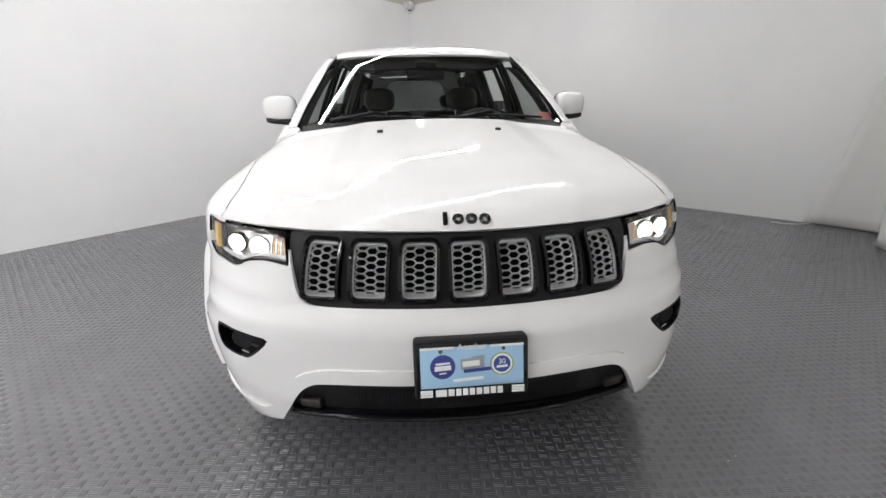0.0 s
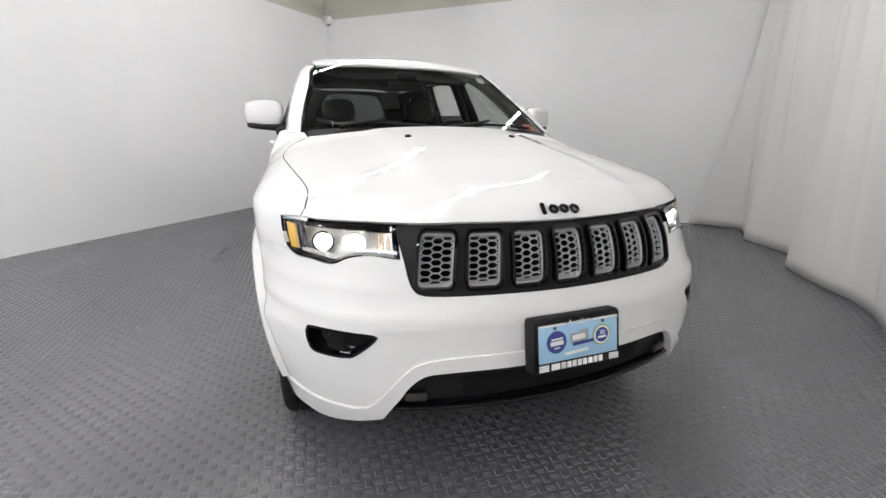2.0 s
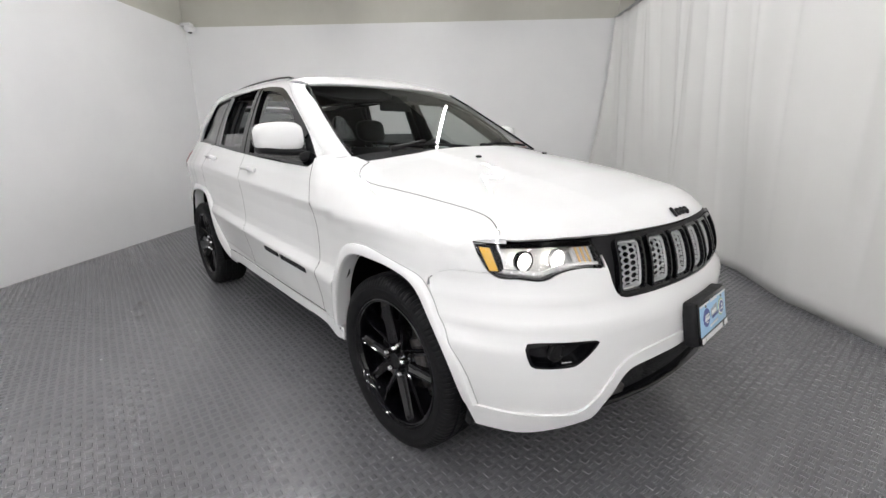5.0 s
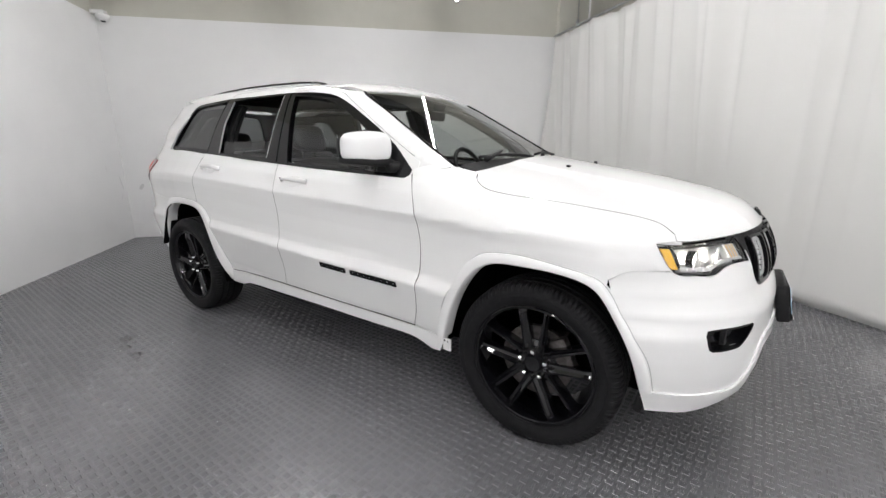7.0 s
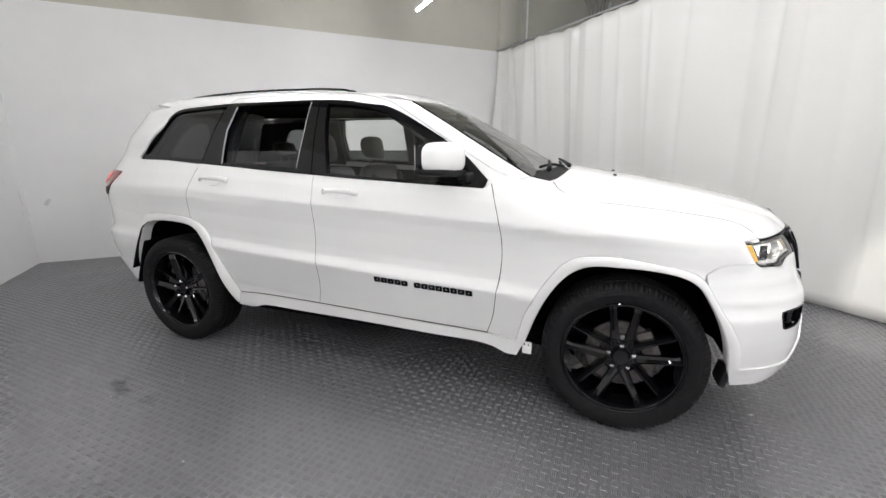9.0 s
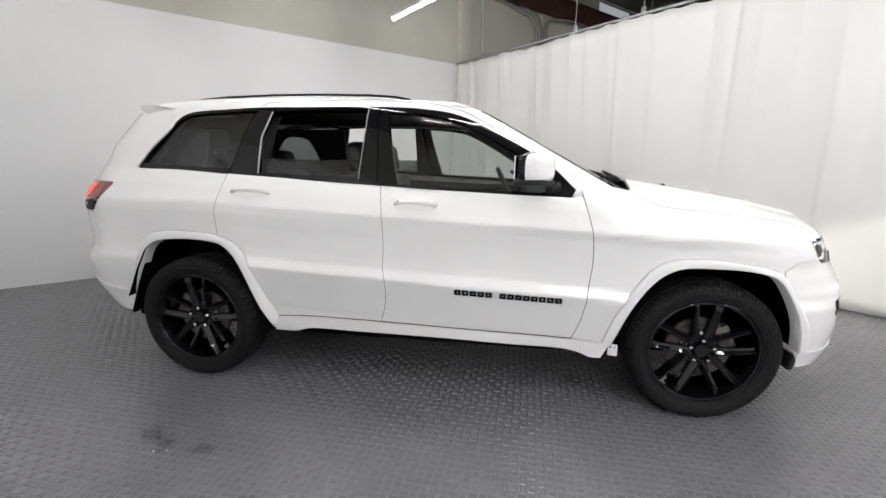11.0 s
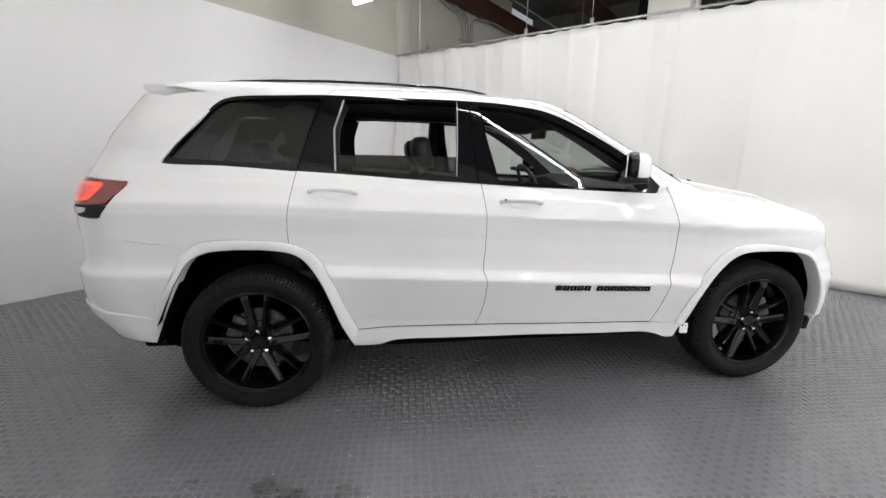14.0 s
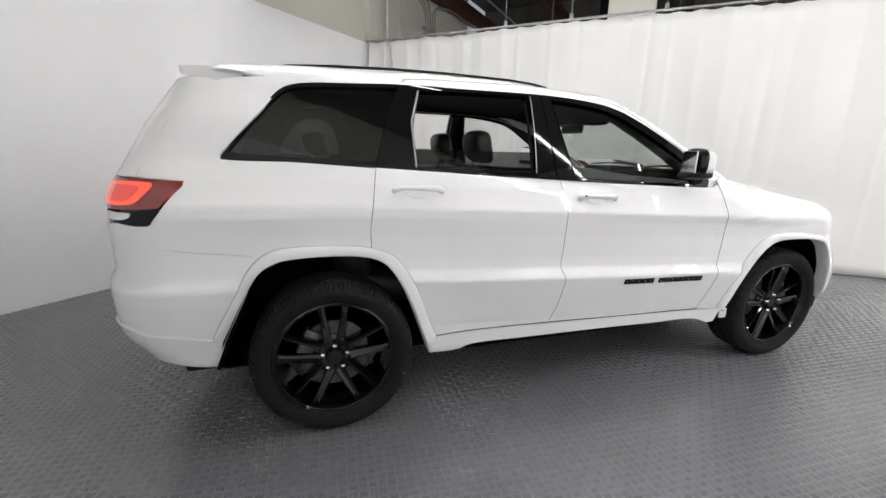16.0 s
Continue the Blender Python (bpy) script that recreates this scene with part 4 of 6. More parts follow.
CUT = [(-0.80, 1.246), (-0.626, 1.349), (-0.379, 1.496), (-0.165, 1.616), (-0.03, 1.656), (0.09, 1.68), (0.363, 1.698), (0.884, 1.694), (1.05, 1.686), (1.088, 1.662)]
TRIM_TOP = [(-0.765, 1.205), (-0.625, 1.333), (-0.379, 1.481), (-0.132, 1.595), (0.09, 1.634), (0.348, 1.648), (0.736, 1.651), (1.088, 1.655), (1.326, 1.646), (1.52, 1.637), (1.600, 1.622)]
WS_EDGE = [(-0.728, 1.222), (-0.705, 1.32), (-0.672, 1.42), (-0.635, 1.53), (-0.590, 1.6245)]
WS_TOP = [(-0.385, 1.632), (0, 1.636)]
cut_t = convert(upper, "side", "top", CUT[3:9])
top_t = convert(upper, "ahead", "top", [(0, 1.640), (-0.385, 1.637), (-0.585, 1.626)])
roof = [*top_t[:2], corner(top_t[2]), *cut_t[1:], *convert(whole, "side", "top", [(1.4, 1.683), (1.7, 1.658)]), (-0.50, 1.93), (-0.40, 2.02), (0, 2.06)]
panel("roof", whole, "top", mirrored(roof), PAINT, car, step=0.04, label="white roof")

for hand, where in HANDS:
    edge_s = convert(upper, "ahead", "side", WS_EDGE)
    panel("windscreen_pillar", upper, "side", [(-0.80, 1.25, 1), *CUT[1:4], corner(CUT[4]), *[corner(q) for q in edge_s[-1:]], *edge_s[-2:0:-1], corner(edge_s[0]), (-0.90, 1.215)], PAINT, car, hand, step=0.03)
    frame_f = panel("front_door_frame", upper, "side", [*ends(CUT[:7])[0:6], (0.328, 1.699, 1), (0.328, 1.634, 1), *[(p[0] + 0.008, p[1] - 0.012) for p in TRIM_TOP[4:0:-1]], corner(TRIM_TOP[0]), (-0.752, 1.170, 1), (-0.792, 1.192, 1)], PAINT, car, hand, step=0.025, gap=0.0)
    panel("rear_door_frame", upper, "side", [(0.331, 1.699, 1), *CUT[7:9], (1.086, 1.664, 1), (1.086, 1.642, 1), (0.736, 1.637), (0.331, 1.634, 1)], PAINT, car, hand, step=0.025, gap=0.001)
    v, f = ribbon(upper, "side", half_way(CUT[1:], CUT[1:]), 0.0022, 0.0006, hand, 6)
    mesh_object("roof_seam", v, f, SEAL_EDGE_GREY, car, "thin dark seam along the roof", smooth=True)
    strip = CUT[2:7]
    panel("roof_flange", upper, "side", [corner((strip[0][0], strip[0][1] + 0.008)), *[(p[0], p[1] + 0.010) for p in strip[1:-1]], corner((strip[-1][0], strip[-1][1] + 0.004)), corner((strip[-1][0], strip[-1][1] - 0.016)), *[(p[0], p[1] - 0.018) for p in strip[-2:0:-1]], corner((strip[0][0], strip[0][1] - 0.010))], PAINT, car, hand, lift=-0.004, rim=0, step=0.015, gap=0)
    # gloss black window surround
    q_hole = [(1.868, 1.318, 1), (1.60, 1.306), (1.235, 1.290, 1), (1.16, 1.49), (1.10, 1.636, 1), (1.35, 1.628), (1.57, 1.612), (1.635, 1.585), (1.76, 1.448)]
    r_hole = [(1.04, 1.27, 1), (1.046, 1.48), (1.00, 1.628, 1), (0.8, 1.634), (0.40, 1.632, 1), (0.41, 1.40), (0.42, 1.247, 1)]
    f_hole = [(0.185, 1.222, 1), (0.245, 1.467), (0.272, 1.622, 1), (0.09, 1.605), (-0.10, 1.568), (-0.315, 1.468), (-0.53, 1.345), (-0.615, 1.285), (-0.64, 1.185, 1), (-0.2, 1.203)]
    ring = [*TRIM_TOP[1:], (1.652, 1.592), (1.777, 1.456), (1.885, 1.330), (1.898, 1.308), (1.880, 1.293), (1.593, 1.284), (1.244, 1.264), (0.926, 1.247), (0.578, 1.228), (0.284, 1.214), (0.0, 1.198), (-0.369, 1.181), (-0.745, 1.168, 1), corner(TRIM_TOP[0])]
    ring_p = panel("window_surround", upper, "side", ring, GLOSS_BLACK, car, hand, holes=(q_hole, r_hole, f_hole), lift=0.003, step=0.04, rim=0.03, gap=0.0, label="gloss black window surround")
    glass = panel("front_side_window", upper, "side", [(0.20, 1.20), (0.26, 1.467), (0.285, 1.635), (0.09, 1.617), (-0.10, 1.58), (-0.315, 1.48), (-0.53, 1.357), (-0.66, 1.30), (-0.68, 1.17), (-0.2, 1.18)], SIDE_GLASS, car, hand, lift=-0.012, rim=0, step=0.08, gap=0, label="clear side window")
    panel("quarter_window", upper, "side", [(1.89, 1.305), (1.60, 1.29), (1.21, 1.275), (1.14, 1.49), (1.08, 1.65), (1.35, 1.64), (1.58, 1.625), (1.65, 1.59), (1.78, 1.45)], DARK_GLASS, car, hand, lift=-0.008, rim=0, step=0.08, gap=0, label="dark tinted rear quarter window")
    high = 1.352
    rear_glass = [(1.06, 1.25, 1), (1.062, high, 1), (0.39, high, 1), (0.40, 1.23, 1)]
    panel("rear_side_window", upper, "side", rear_glass, DARK_GLASS, car, hand, lift=-0.012, rim=0, step=0.08, gap=0, label="dark tinted window, wound half down")
    for nm, line in (("pillar_cover", [(0.33, 1.648), (0.318, 1.45), (0.30, 1.22)]),):
        v, f = ribbon(upper, "side", np.array(spline([(*line[0], 1), line[1], (*line[2], 1)])[: 24]), 0.003, 0.003, hand, 6)
        mesh_object("door_seal", v, f, DARK, car)
    # grey rubber seals beside the rear side window and split covers on the middle pillar
    for line, mt, wide in (([(1.002, 1.628), (1.026, 1.55), (1.049, 1.48), (1.047, 1.38), (1.043, 1.265)], SEAL_EDGE_GREY, 0.005), ([(0.395, 1.635), (0.404, 1.42), (0.415, 1.245)], SEAL_EDGE_GREY, 0.003), ([(0.400, 1.634), (0.7, 1.636), (0.998, 1.63)], DARK, 0.006),
                           ([(1.105, 1.652), (1.165, 1.50), (1.235, 1.268)], DARK, 0.003), ([(0.274, 1.625), (0.250, 1.467), (0.188, 1.218)], DARK, 0.003)):
        v, f = ribbon(upper, "side", half_way(line, line), wide, 0.002, hand, 6)
        mesh_object("window_seal", v, f, mt, car, "grey rubber window seal" if mt is SEAL_EDGE_GREY else "", smooth=True)
    v, f = ribbon(upper, "side", [p for p in BELT[:-1] if p[0] > -0.74], 0.005, 0.004, hand, 6)
    mesh_object("belt_moulding", v, f, GLOSS_BLACK, car, smooth=True)

for hand, where in HANDS:
    panel("wing_flange", lower, "nose", [(-hand * u, z, 1) for u, z in ((0.98, 0.972), (1.16, 0.972), (1.16, 1.03), (0.98, 1.03))], PAINT, car, lift=-0.007, rim=0, step=0.02, gap=0)
    edge_w = half_way(WS_EDGE, WS_EDGE)
    v, f = ribbon(upper, "ahead", [(hand * -p[0], p[1]) for p in edge_w], 0.0065, -0.001, -1, 6)
    mesh_object("windscreen_seal", v, f, GLOSS_BLACK, car, "black windscreen seal", smooth=True)
panel("windscreen", upper, "ahead", mirrored([(0, 1.21), (-0.355, 1.208), (-0.64, 1.20), corner((-0.728, 1.205)), *WS_EDGE[1:-1], corner(WS_EDGE[-1]), (-0.385, 1.633), (0, 1.637)]), WINDSCREEN, car, lift=-0.002, rim=0, step=0.06, gap=0, label="clear windscreen")


def skin(form, view, u, v, lift=0.0):
    """One place on the skin and the way out of it."""
    p = onto(form, view, [(u, v)])
    n = slope(form, p)
    return Vector(p[0] + lift * n[0]), Vector(n[0])


def facing(p, n, up=(0, 0, 1)):
    """A pose at p whose z looks along n and whose y is as near to up as can be."""
    z = Vector(n).normalized()
    x = Vector(up).cross(z).normalized()
    y = z.cross(x)
    return Matrix.Translation(p) @ Matrix([(x[i], y[i], z[i], 0) for i in range(3)] + [(0, 0, 0, 1)])


def turned(profile, m, n=28):
    """A lathe form round the z of the pose m, from lines of (height, radius)."""
    v, f = lathe(profile, n)
    v = v[:, [1, 2, 0]]
    return [tuple(m @ Vector(q)) for q in v], f


def mirror_x(v, f, hand):
    if hand < 0:
        return v, f
    return [(-q[0], q[1], q[2]) for q in v], [tuple(q[::-1]) for q in f]


# ---------------------------------------------------------------- wheels
def tyre_mesh():
    """Tyre with a ringed sidewall, shoulder lugs and a ribbed, siped tread."""
    n = 432
    side = [(-0.096, 0.272), (-0.108, 0.279), (-0.1145, 0.285), (-0.1150, 0.2885), (-0.1180, 0.2895), (-0.1240, 0.303), (-0.1275, 0.318), (-0.1280, 0.328), (-0.1262, 0.3295), (-0.1255, 0.342), (-0.1225, 0.352), (-0.1160, 0.3625), (-0.1060, 0.3715)]
    tread = [(-0.092, 0.3765), (-0.076, 0.3785), (-0.074, 0.370), (-0.064, 0.370), (-0.062, 0.3795), (-0.030, 0.381), (-0.028, 0.371), (-0.018, 0.371), (-0.016, 0.381)]
    rows = side + tread
    rows = rows + [(-a, b) for a, b in reversed(rows)]
    v, f = [], []
    for i, (a, rad) in enumerate(rows):
        for k in range(n):
            t = 2 * math.pi * k / n
            cut = 0.0
            if abs(a) > 0.07 and rad > 0.351:
                cut = 0.0065 if k % 4 == 0 else 0.0
            elif rad > 0.378:
                cut = 0.003 if (k + int(a * 300)) % 6 == 0 else 0.0
            v.append((a, (rad - cut) * math.cos(t), (rad - cut) * math.sin(t)))
    for i in range(len(rows) - 1):
        f += [(i * n + k, (i + 1) * n + k, (i + 1) * n + (k + 1) % n, i * n + (k + 1) % n) for k in range(n)]
    return v, f


def rim_mesh():
    """The barrel and lip of the wheel, open at the face."""
    return lathe([(-0.104, 0.283), (-0.114, 0.281), (-0.1165, 0.2775), (-0.115, 0.273), (-0.108, 0.270), (-0.106, 0.264), (-0.098, 0.261), (-0.086, 0.258), (-0.06, 0.252), (-0.02, 0.240), (0.09, 0.240), (0.112, 0.270)], 96)


def spoke_bm():
    """A pair of nearly parallel spokes from the hub to the rim, each a blade with a raised outer edge, webbed at the foot."""
    bm = bmesh.new()
    for s in (-1, 1):
        rows = []
        for k in range(11):
            t = k / 10
            rad = 0.045 + t * (0.258 - 0.045)
            off = 0.027 + 0.029 * t
            wide = 0.0230 - 0.0085 * t + 0.004 * max(t - 0.85, 0) / 0.15
            out = -0.074 - 0.026 * t ** 1.3 + 0.010 * max(t - 0.88, 0) / 0.12
            section = ((out + 0.060, -wide * 0.7), (out + 0.032, -wide * 1.05), (out + 0.016, -wide * 1.0), (out + 0.010, -wide * 0.82), (out + 0.006, -wide * 0.1), (out - 0.004, wide * 0.52), (out - 0.009, wide * 0.66), (out - 0.0095, wide * 0.78), (out + 0.000, wide * 1.0), (out + 0.030, wide * 1.08), (out + 0.060, wide * 0.8))
            rows.append([bm.verts.new((x, s * (off + w), rad)) for x, w in section])
        m = len(rows[0])
        for a, b in zip(rows, rows[1:]):
            for i in range(m):
                bm.faces.new((a[i], a[(i + 1) % m], b[(i + 1) % m], b[i]))
        bm.faces.new(rows[0])
        bm.faces.new(rows[-1][::-1])
    # the dished web between the two
    web = []
    for k in range(5):
        t = k / 4
        rad = 0.05 + 0.050 * t
        web.append([bm.verts.new((-0.062 + 0.016 * t * t + dx, 0.03 * a, rad)) for dx in (0, 0.03) for a in (-1, 0, 1)])
    for a, b in zip(web, web[1:]):
        for i in (0, 1):
            bm.faces.new((a[i], a[i + 1], b[i + 1], b[i]))
            bm.faces.new((a[i + 3], b[i + 3], b[i + 4], a[i + 4]))
    bm.faces.new((web[-1][0], web[-1][1], web[-1][4], web[-1][3]))
    bm.faces.new((web[-1][1], web[-1][2], web[-1][5], web[-1][4]))
    return bm


TYRE = []


def wheel(name, at, hand, spin, steer):
    v, f = rim_mesh()
    rim = mesh_object(name, v, f, RIM, car, smooth=True)
    rim.data.set_sharp_from_angle(angle=radians(40))
    if not TYRE:
        TYRE.append(mesh_object("tyre", *tyre_mesh(), RUBBER, rim, "black ribbed tyre", smooth=True).data)
        TYRE[0].set_sharp_from_angle(angle=radians(24))
    else:
        new("tyre", TYRE[0]).parent = rim
        rim.children[0]["label"] = "black ribbed tyre"
    shared = None
    for k in range(5):
        if shared is None:
            ob = part("spoke", spoke_bm(), RIM, rim, "", True, 18)
            shared = ob.data
        else:
            ob = new("spoke", shared)
            ob.parent = rim
        ob.rotation_euler = (2 * math.pi * k / 5, 0, 0)
    v, f = lathe([(-0.045, 0.080), (-0.060, 0.078), (-0.066, 0.072), (-0.064, 0.045), (-0.070, 0.040), (-0.084, 0.037), (-0.088, 0.034), (-0.087, 0.026), (-0.0885, 0.0)], 48)
    mesh_object("hub_cap", v, f, RIM, rim, smooth=True).data.set_sharp_from_angle(angle=radians(35))
    nut = None
    for k in range(5):
        t = 2 * math.pi * k / 5
        if nut is None:
            v, f = lathe([(-0.062, 0.0130), (-0.090, 0.0125), (-0.098, 0.0095), (-0.102, 0.005), (-0.103, 0.0)], 12)
            ob = mesh_object("lug_nut", v, f, CHROME, rim, "chrome lug nut")
            nut = ob.data
        else:
            ob = new("lug_nut", nut)
            ob.parent = rim
            ob["label"] = "chrome lug nut"
        ob.location = (0, 0.0600 * math.sin(t), 0.0600 * math.cos(t))
    v, f = lathe([(-0.028, 0.05), (-0.036, 0.06), (-0.036, 0.165), (-0.014, 0.165), (-0.014, 0.05)], 48)
    mesh_object("brake_disc", v, f, STEEL, rim, "grey steel brake disc", smooth=True).data.set_sharp_from_angle(angle=radians(30))
    bm = bmesh.new()
    block(bm, pose(-0.03, 0.125 if at[1] > 0 else -0.125, 0.05, 25 if at[1] > 0 else -25, 0, 0), (0.055, 0.075, 0.17), 0.012)
    part("brake_caliper", bm, STEEL, rim, "", True)
    rim.matrix_basis = pose(at[0] * (1 if hand < 0 else -1), at[1], at[2], 0, 0, (180 if hand > 0 else 0) + steer) @ pose(0, 0, 0, spin, 0, 0)
    return rim


for hand in (-1, 1):
    wheel("front_wheel", (-0.782, -1.4575, 0.379), hand, 0, 0.0)
    wheel("rear_wheel", (-0.782, 1.4575, 0.379), hand, 0, 0.0)
    # black liners inside the arches
    for y, arch in ((-1.4575, ARCH_F_IN), (1.4575, ARCH_R_IN)):
        edge_l = half_way(arch, arch)
        n = len(edge_l)
        v = [(x, y + (q[0] - y) * k, 0.36 + (q[1] - 0.36) * k) for x, k in ((-0.885, 1.012), (-0.80, 1.03), (-0.55, 1.02), (-0.50, 0.98)) for q in edge_l]
        f = [(i * n + k, i * n + k + 1, (i + 1) * n + k + 1, (i + 1) * n + k) for i in range(3) for k in range(n - 1)]
        f.append(tuple(range(3 * n, 4 * n)))
        v, f = mirror_x(v, f, hand)
        mesh_object("wheel_arch_liner", v, f, DARK, car, smooth=True).data.set_sharp_from_angle(angle=radians(50))

# dark masses below and behind the skin
for nm, c, s in (("underbody", (0, 0.05, 0.300), (1.20, 3.9, 0.12)), ("engine_bay", (0, -1.58, 0.66), (0.98, 1.0, 0.5)), ("radiator_support", (0, -2.02, 0.66), (1.04, 0.16, 0.56)), ("cabin_floor", (0, 0.35, 0.42), (1.5, 2.5, 0.1)),
                 ("side_member", (-0.66, 0, 0.31), (0.16, 1.8, 0.10)), ("side_member", (0.66, 0, 0.31), (0.16, 1.8, 0.10)), ("fuel_tank", (0.15, 0.7, 0.27), (0.8, 0.8, 0.12)), ("silencer", (-0.3, 2.02, 0.33), (0.6, 0.28, 0.16))):
    bar(nm, DARK, car, pose(*c), s, 0.02)
for hand in (-1, 1):
    bm = bmesh.new()
    rod(bm, (-0.35 * -hand, -1.4575, 0.36), (-0.74 * -hand, -1.4575, 0.372), 0.03)
    part("axle_shaft", bm, STEEL, car)
    bm = bmesh.new()
    rod(bm, (-0.35 * -hand, 1.4575, 0.36), (-0.74 * -hand, 1.4575, 0.372), 0.04)
    part("axle_shaft", bm, STEEL, car)
    # black liner edges that close the rear arches towards the bumper
    bar("liner_edge", DARK, car, pose(hand * 0.66, 1.895, 0.535, 22, 0, 0), (0.36, 0.02, 0.36), 0.006)
    # bent tab with two holes at the end of the sill
    tab = bar("sill_tab", TRIM, car, pose(hand * 0.872, -1.008, 0.352, 0, 0, hand * 8), (0.012, 0.050, 0.066), 0.005, "white painted sill end tab")
    for dy, dz in ((-0.010, 0.018), (0.012, 0.020)):
        bm = bmesh.new()
        rod(bm, (hand * 0.872, -1.008 + dy, 0.352 + dz), (hand * 0.8795, -1.008 + dy, 0.352 + dz), 0.005, n=12)
        part("tab_hole", bm, DARK, tab)
    # mud guard edge and clip behind the front wheel
    bar("splash_guard", PLASTIC, car, pose(hand * 0.80, -1.895, 0.345, 12, 0, 0), (0.13, 0.03, 0.09), 0.01)

# ---------------------------------------------------------------- face
SLOTS = (-0.500, -0.334, -0.167, 0.0, 0.167, 0.334, 0.500)


def slot_outline(c, half, z0, z1, r=0.012):
    """A slot with rounded corners, a little narrower at the foot."""
    out = []
    for sx, zz, k, start in ((1, z1, 1.0, 90), (1, z0, 0.95, 0), (-1, z0, 0.95, -90), (-1, z1, 1.0, 180)):
        cx, cz = c + sx * (half * k - r * 1.15), zz + (-r if zz == z1 else r)
        for i in range(5):
            t = radians(start - 90 * i / 4)
            out.append((cx + r * 1.15 * math.cos(t), cz + r * math.sin(t), *((1,) if i in (0, 4) else ())))
    return out


slots_o = [slot_outline(c, 0.0700, 0.792, 0.9685, 0.022) for c in SLOTS]
slots_i = [slot_outline(c, 0.0590, 0.803, 0.9585, 0.014) for c in SLOTS]
grille = panel("grille", lower, "nose", mirrored([(p[0], p[1] * 1.0, *p[2:]) for p in GRILLE]), PLASTIC, car, holes=slots_i, lift=-0.012, step=0.03, rim=0.05, gap=-0.004, label="black grille with seven upright slots")
panel("grille_backing", lower, "nose", mirrored([(0, 0.975), (0.62, 0.97), (0.56, 0.79), (0, 0.785)]), DARK, car, lift=-0.062, rim=0, step=0.08)
for c, so, si in zip(SLOTS, slots_o, slots_i):
    ring = panel("slot_frame", lower, "nose", so, GLOSS_BLACK, grille, holes=(si,), lift=0.010, step=0.02, rim=0.026, gap=0.0, label="gloss black slot surround")
    core = slot_outline(c, 0.0545, 0.8075, 0.9540, 0.012)
    panel("slot_liner", lower, "nose", slot_outline(c, 0.0585, 0.8035, 0.958, 0.014), SILVER, grille, holes=(core,), lift=-0.004, step=0.02, rim=0.02, gap=0.0, label="silver slot liner")
    # the honeycomb
    hx, hz = 0.0440, 0.0215
    lo, hi = np.array([c - 0.0560, 0.8060]), np.array([c + 0.0560, 0.9555])
    six = [(1, 0), (0.5, 1), (-0.5, 1), (-1, 0), (-0.5, -1), (0.5, -1)]
    vv, ff = [], []
    for cx, cz in [(c + i * hx * 0.78, 0.8115 + (j + (0.5 if i % 2 else 0)) * hz) for i in (-2, -1, 0, 1, 2) for j in range(-1, 8)]:
        outer = np.clip([(cx + a * hx * 0.52, cz + b * hz * 0.5) for a, b in six], lo, hi)
        inner = np.clip([(cx + a * hx * 0.52 * 0.86, cz + b * hz * 0.5 * 0.78) for a, b in six], lo, hi)
        if np.ptp(outer[:, 0]) < 0.008 or np.ptp(outer[:, 1]) < 0.004:
            continue
        at = len(vv)
        vv += [(*q, -0.012) for q in outer] + [(*q, -0.016) for q in inner] + [(*q, -0.022) for q in inner]
        ff += [(at + k, at + (k + 1) % 6, at + 6 + (k + 1) % 6, at + 6 + k) for k in range(6)]
        ff += [(at + 6 + k, at + 6 + (k + 1) % 6, at + 12 + (k + 1) % 6, at + 12 + k) for k in range(6)]
    vv = np.array(vv)
    p = onto(lower, "nose", vv[:, :2])
    p = p + vv[:, 2:] * slope(lower, p)
    mesh_object("honeycomb_insert", p, ff, SILVER, grille, "silver honeycomb mesh")

# lower air intake and lip
valance = panel("lower_intake", lower, "nose", mirrored([(0, 0.552), (0.50, 0.547), (0.56, 0.52), (0.61, 0.455), (0.655, 0.385), (0.60, 0.40), (0.37, 0.402), (0, 0.402)]), PLASTIC, car, lift=-0.03, rim=0.03, step=0.035, gap=0, label="black lower air intake")
lip = onto(lower, "nose", [(t, 0.403 - 0.006 * math.cos(t * 3)) for t in np.linspace(-0.62, 0.62, 40)])
v, f = sweep(lip - 0.016 * slope(lower, lip), 0.017, 8, 0.6)
mesh_object("front_lip", v, f, GLOSS_BLACK, car, smooth=True)
panel("lip_shelf", lower, "nose", mirrored([(0, 0.420), (0.40, 0.420), (0.625, 0.414, 1), (0.645, 0.386, 1), (0.40, 0.388), (0, 0.388)]), GLOSS_BLACK, car, lift=-0.016, rim=0.05, step=0.03, gap=0, label="gloss black lower lip")
vv, ff = [], []
for i in range(34):
    for j in range(5):
        t0, z0 = -0.40 + 0.8 * (i + 0.5 * (j % 2)) / 34, 0.438 + 0.017 * j
        at = len(vv)
        vv += [(t0 + a * 0.010, z0 + b * 0.0075) for a, b in six] + [(t0 + a * 0.0072, z0 + b * 0.005) for a, b in six]
        ff += [(at + k, at + (k + 1) % 6, at + 6 + (k + 1) % 6, at + 6 + k) for k in range(6)]
p = onto(lower, "nose", vv)
mesh_object("intake_mesh", p - 0.024 * slope(lower, p), ff, GLOSS_BLACK, valance)
for s in (-1, 1):
    p, n = skin(lower, "nose", s * 0.55, 0.445, -0.02)
    bm = bmesh.new()
    block(bm, facing(p, n), (0.07, 0.035, 0.02), 0.006)
    part("tow_hook_cover", bm, STEEL, valance, "grey tow hook cover", True)

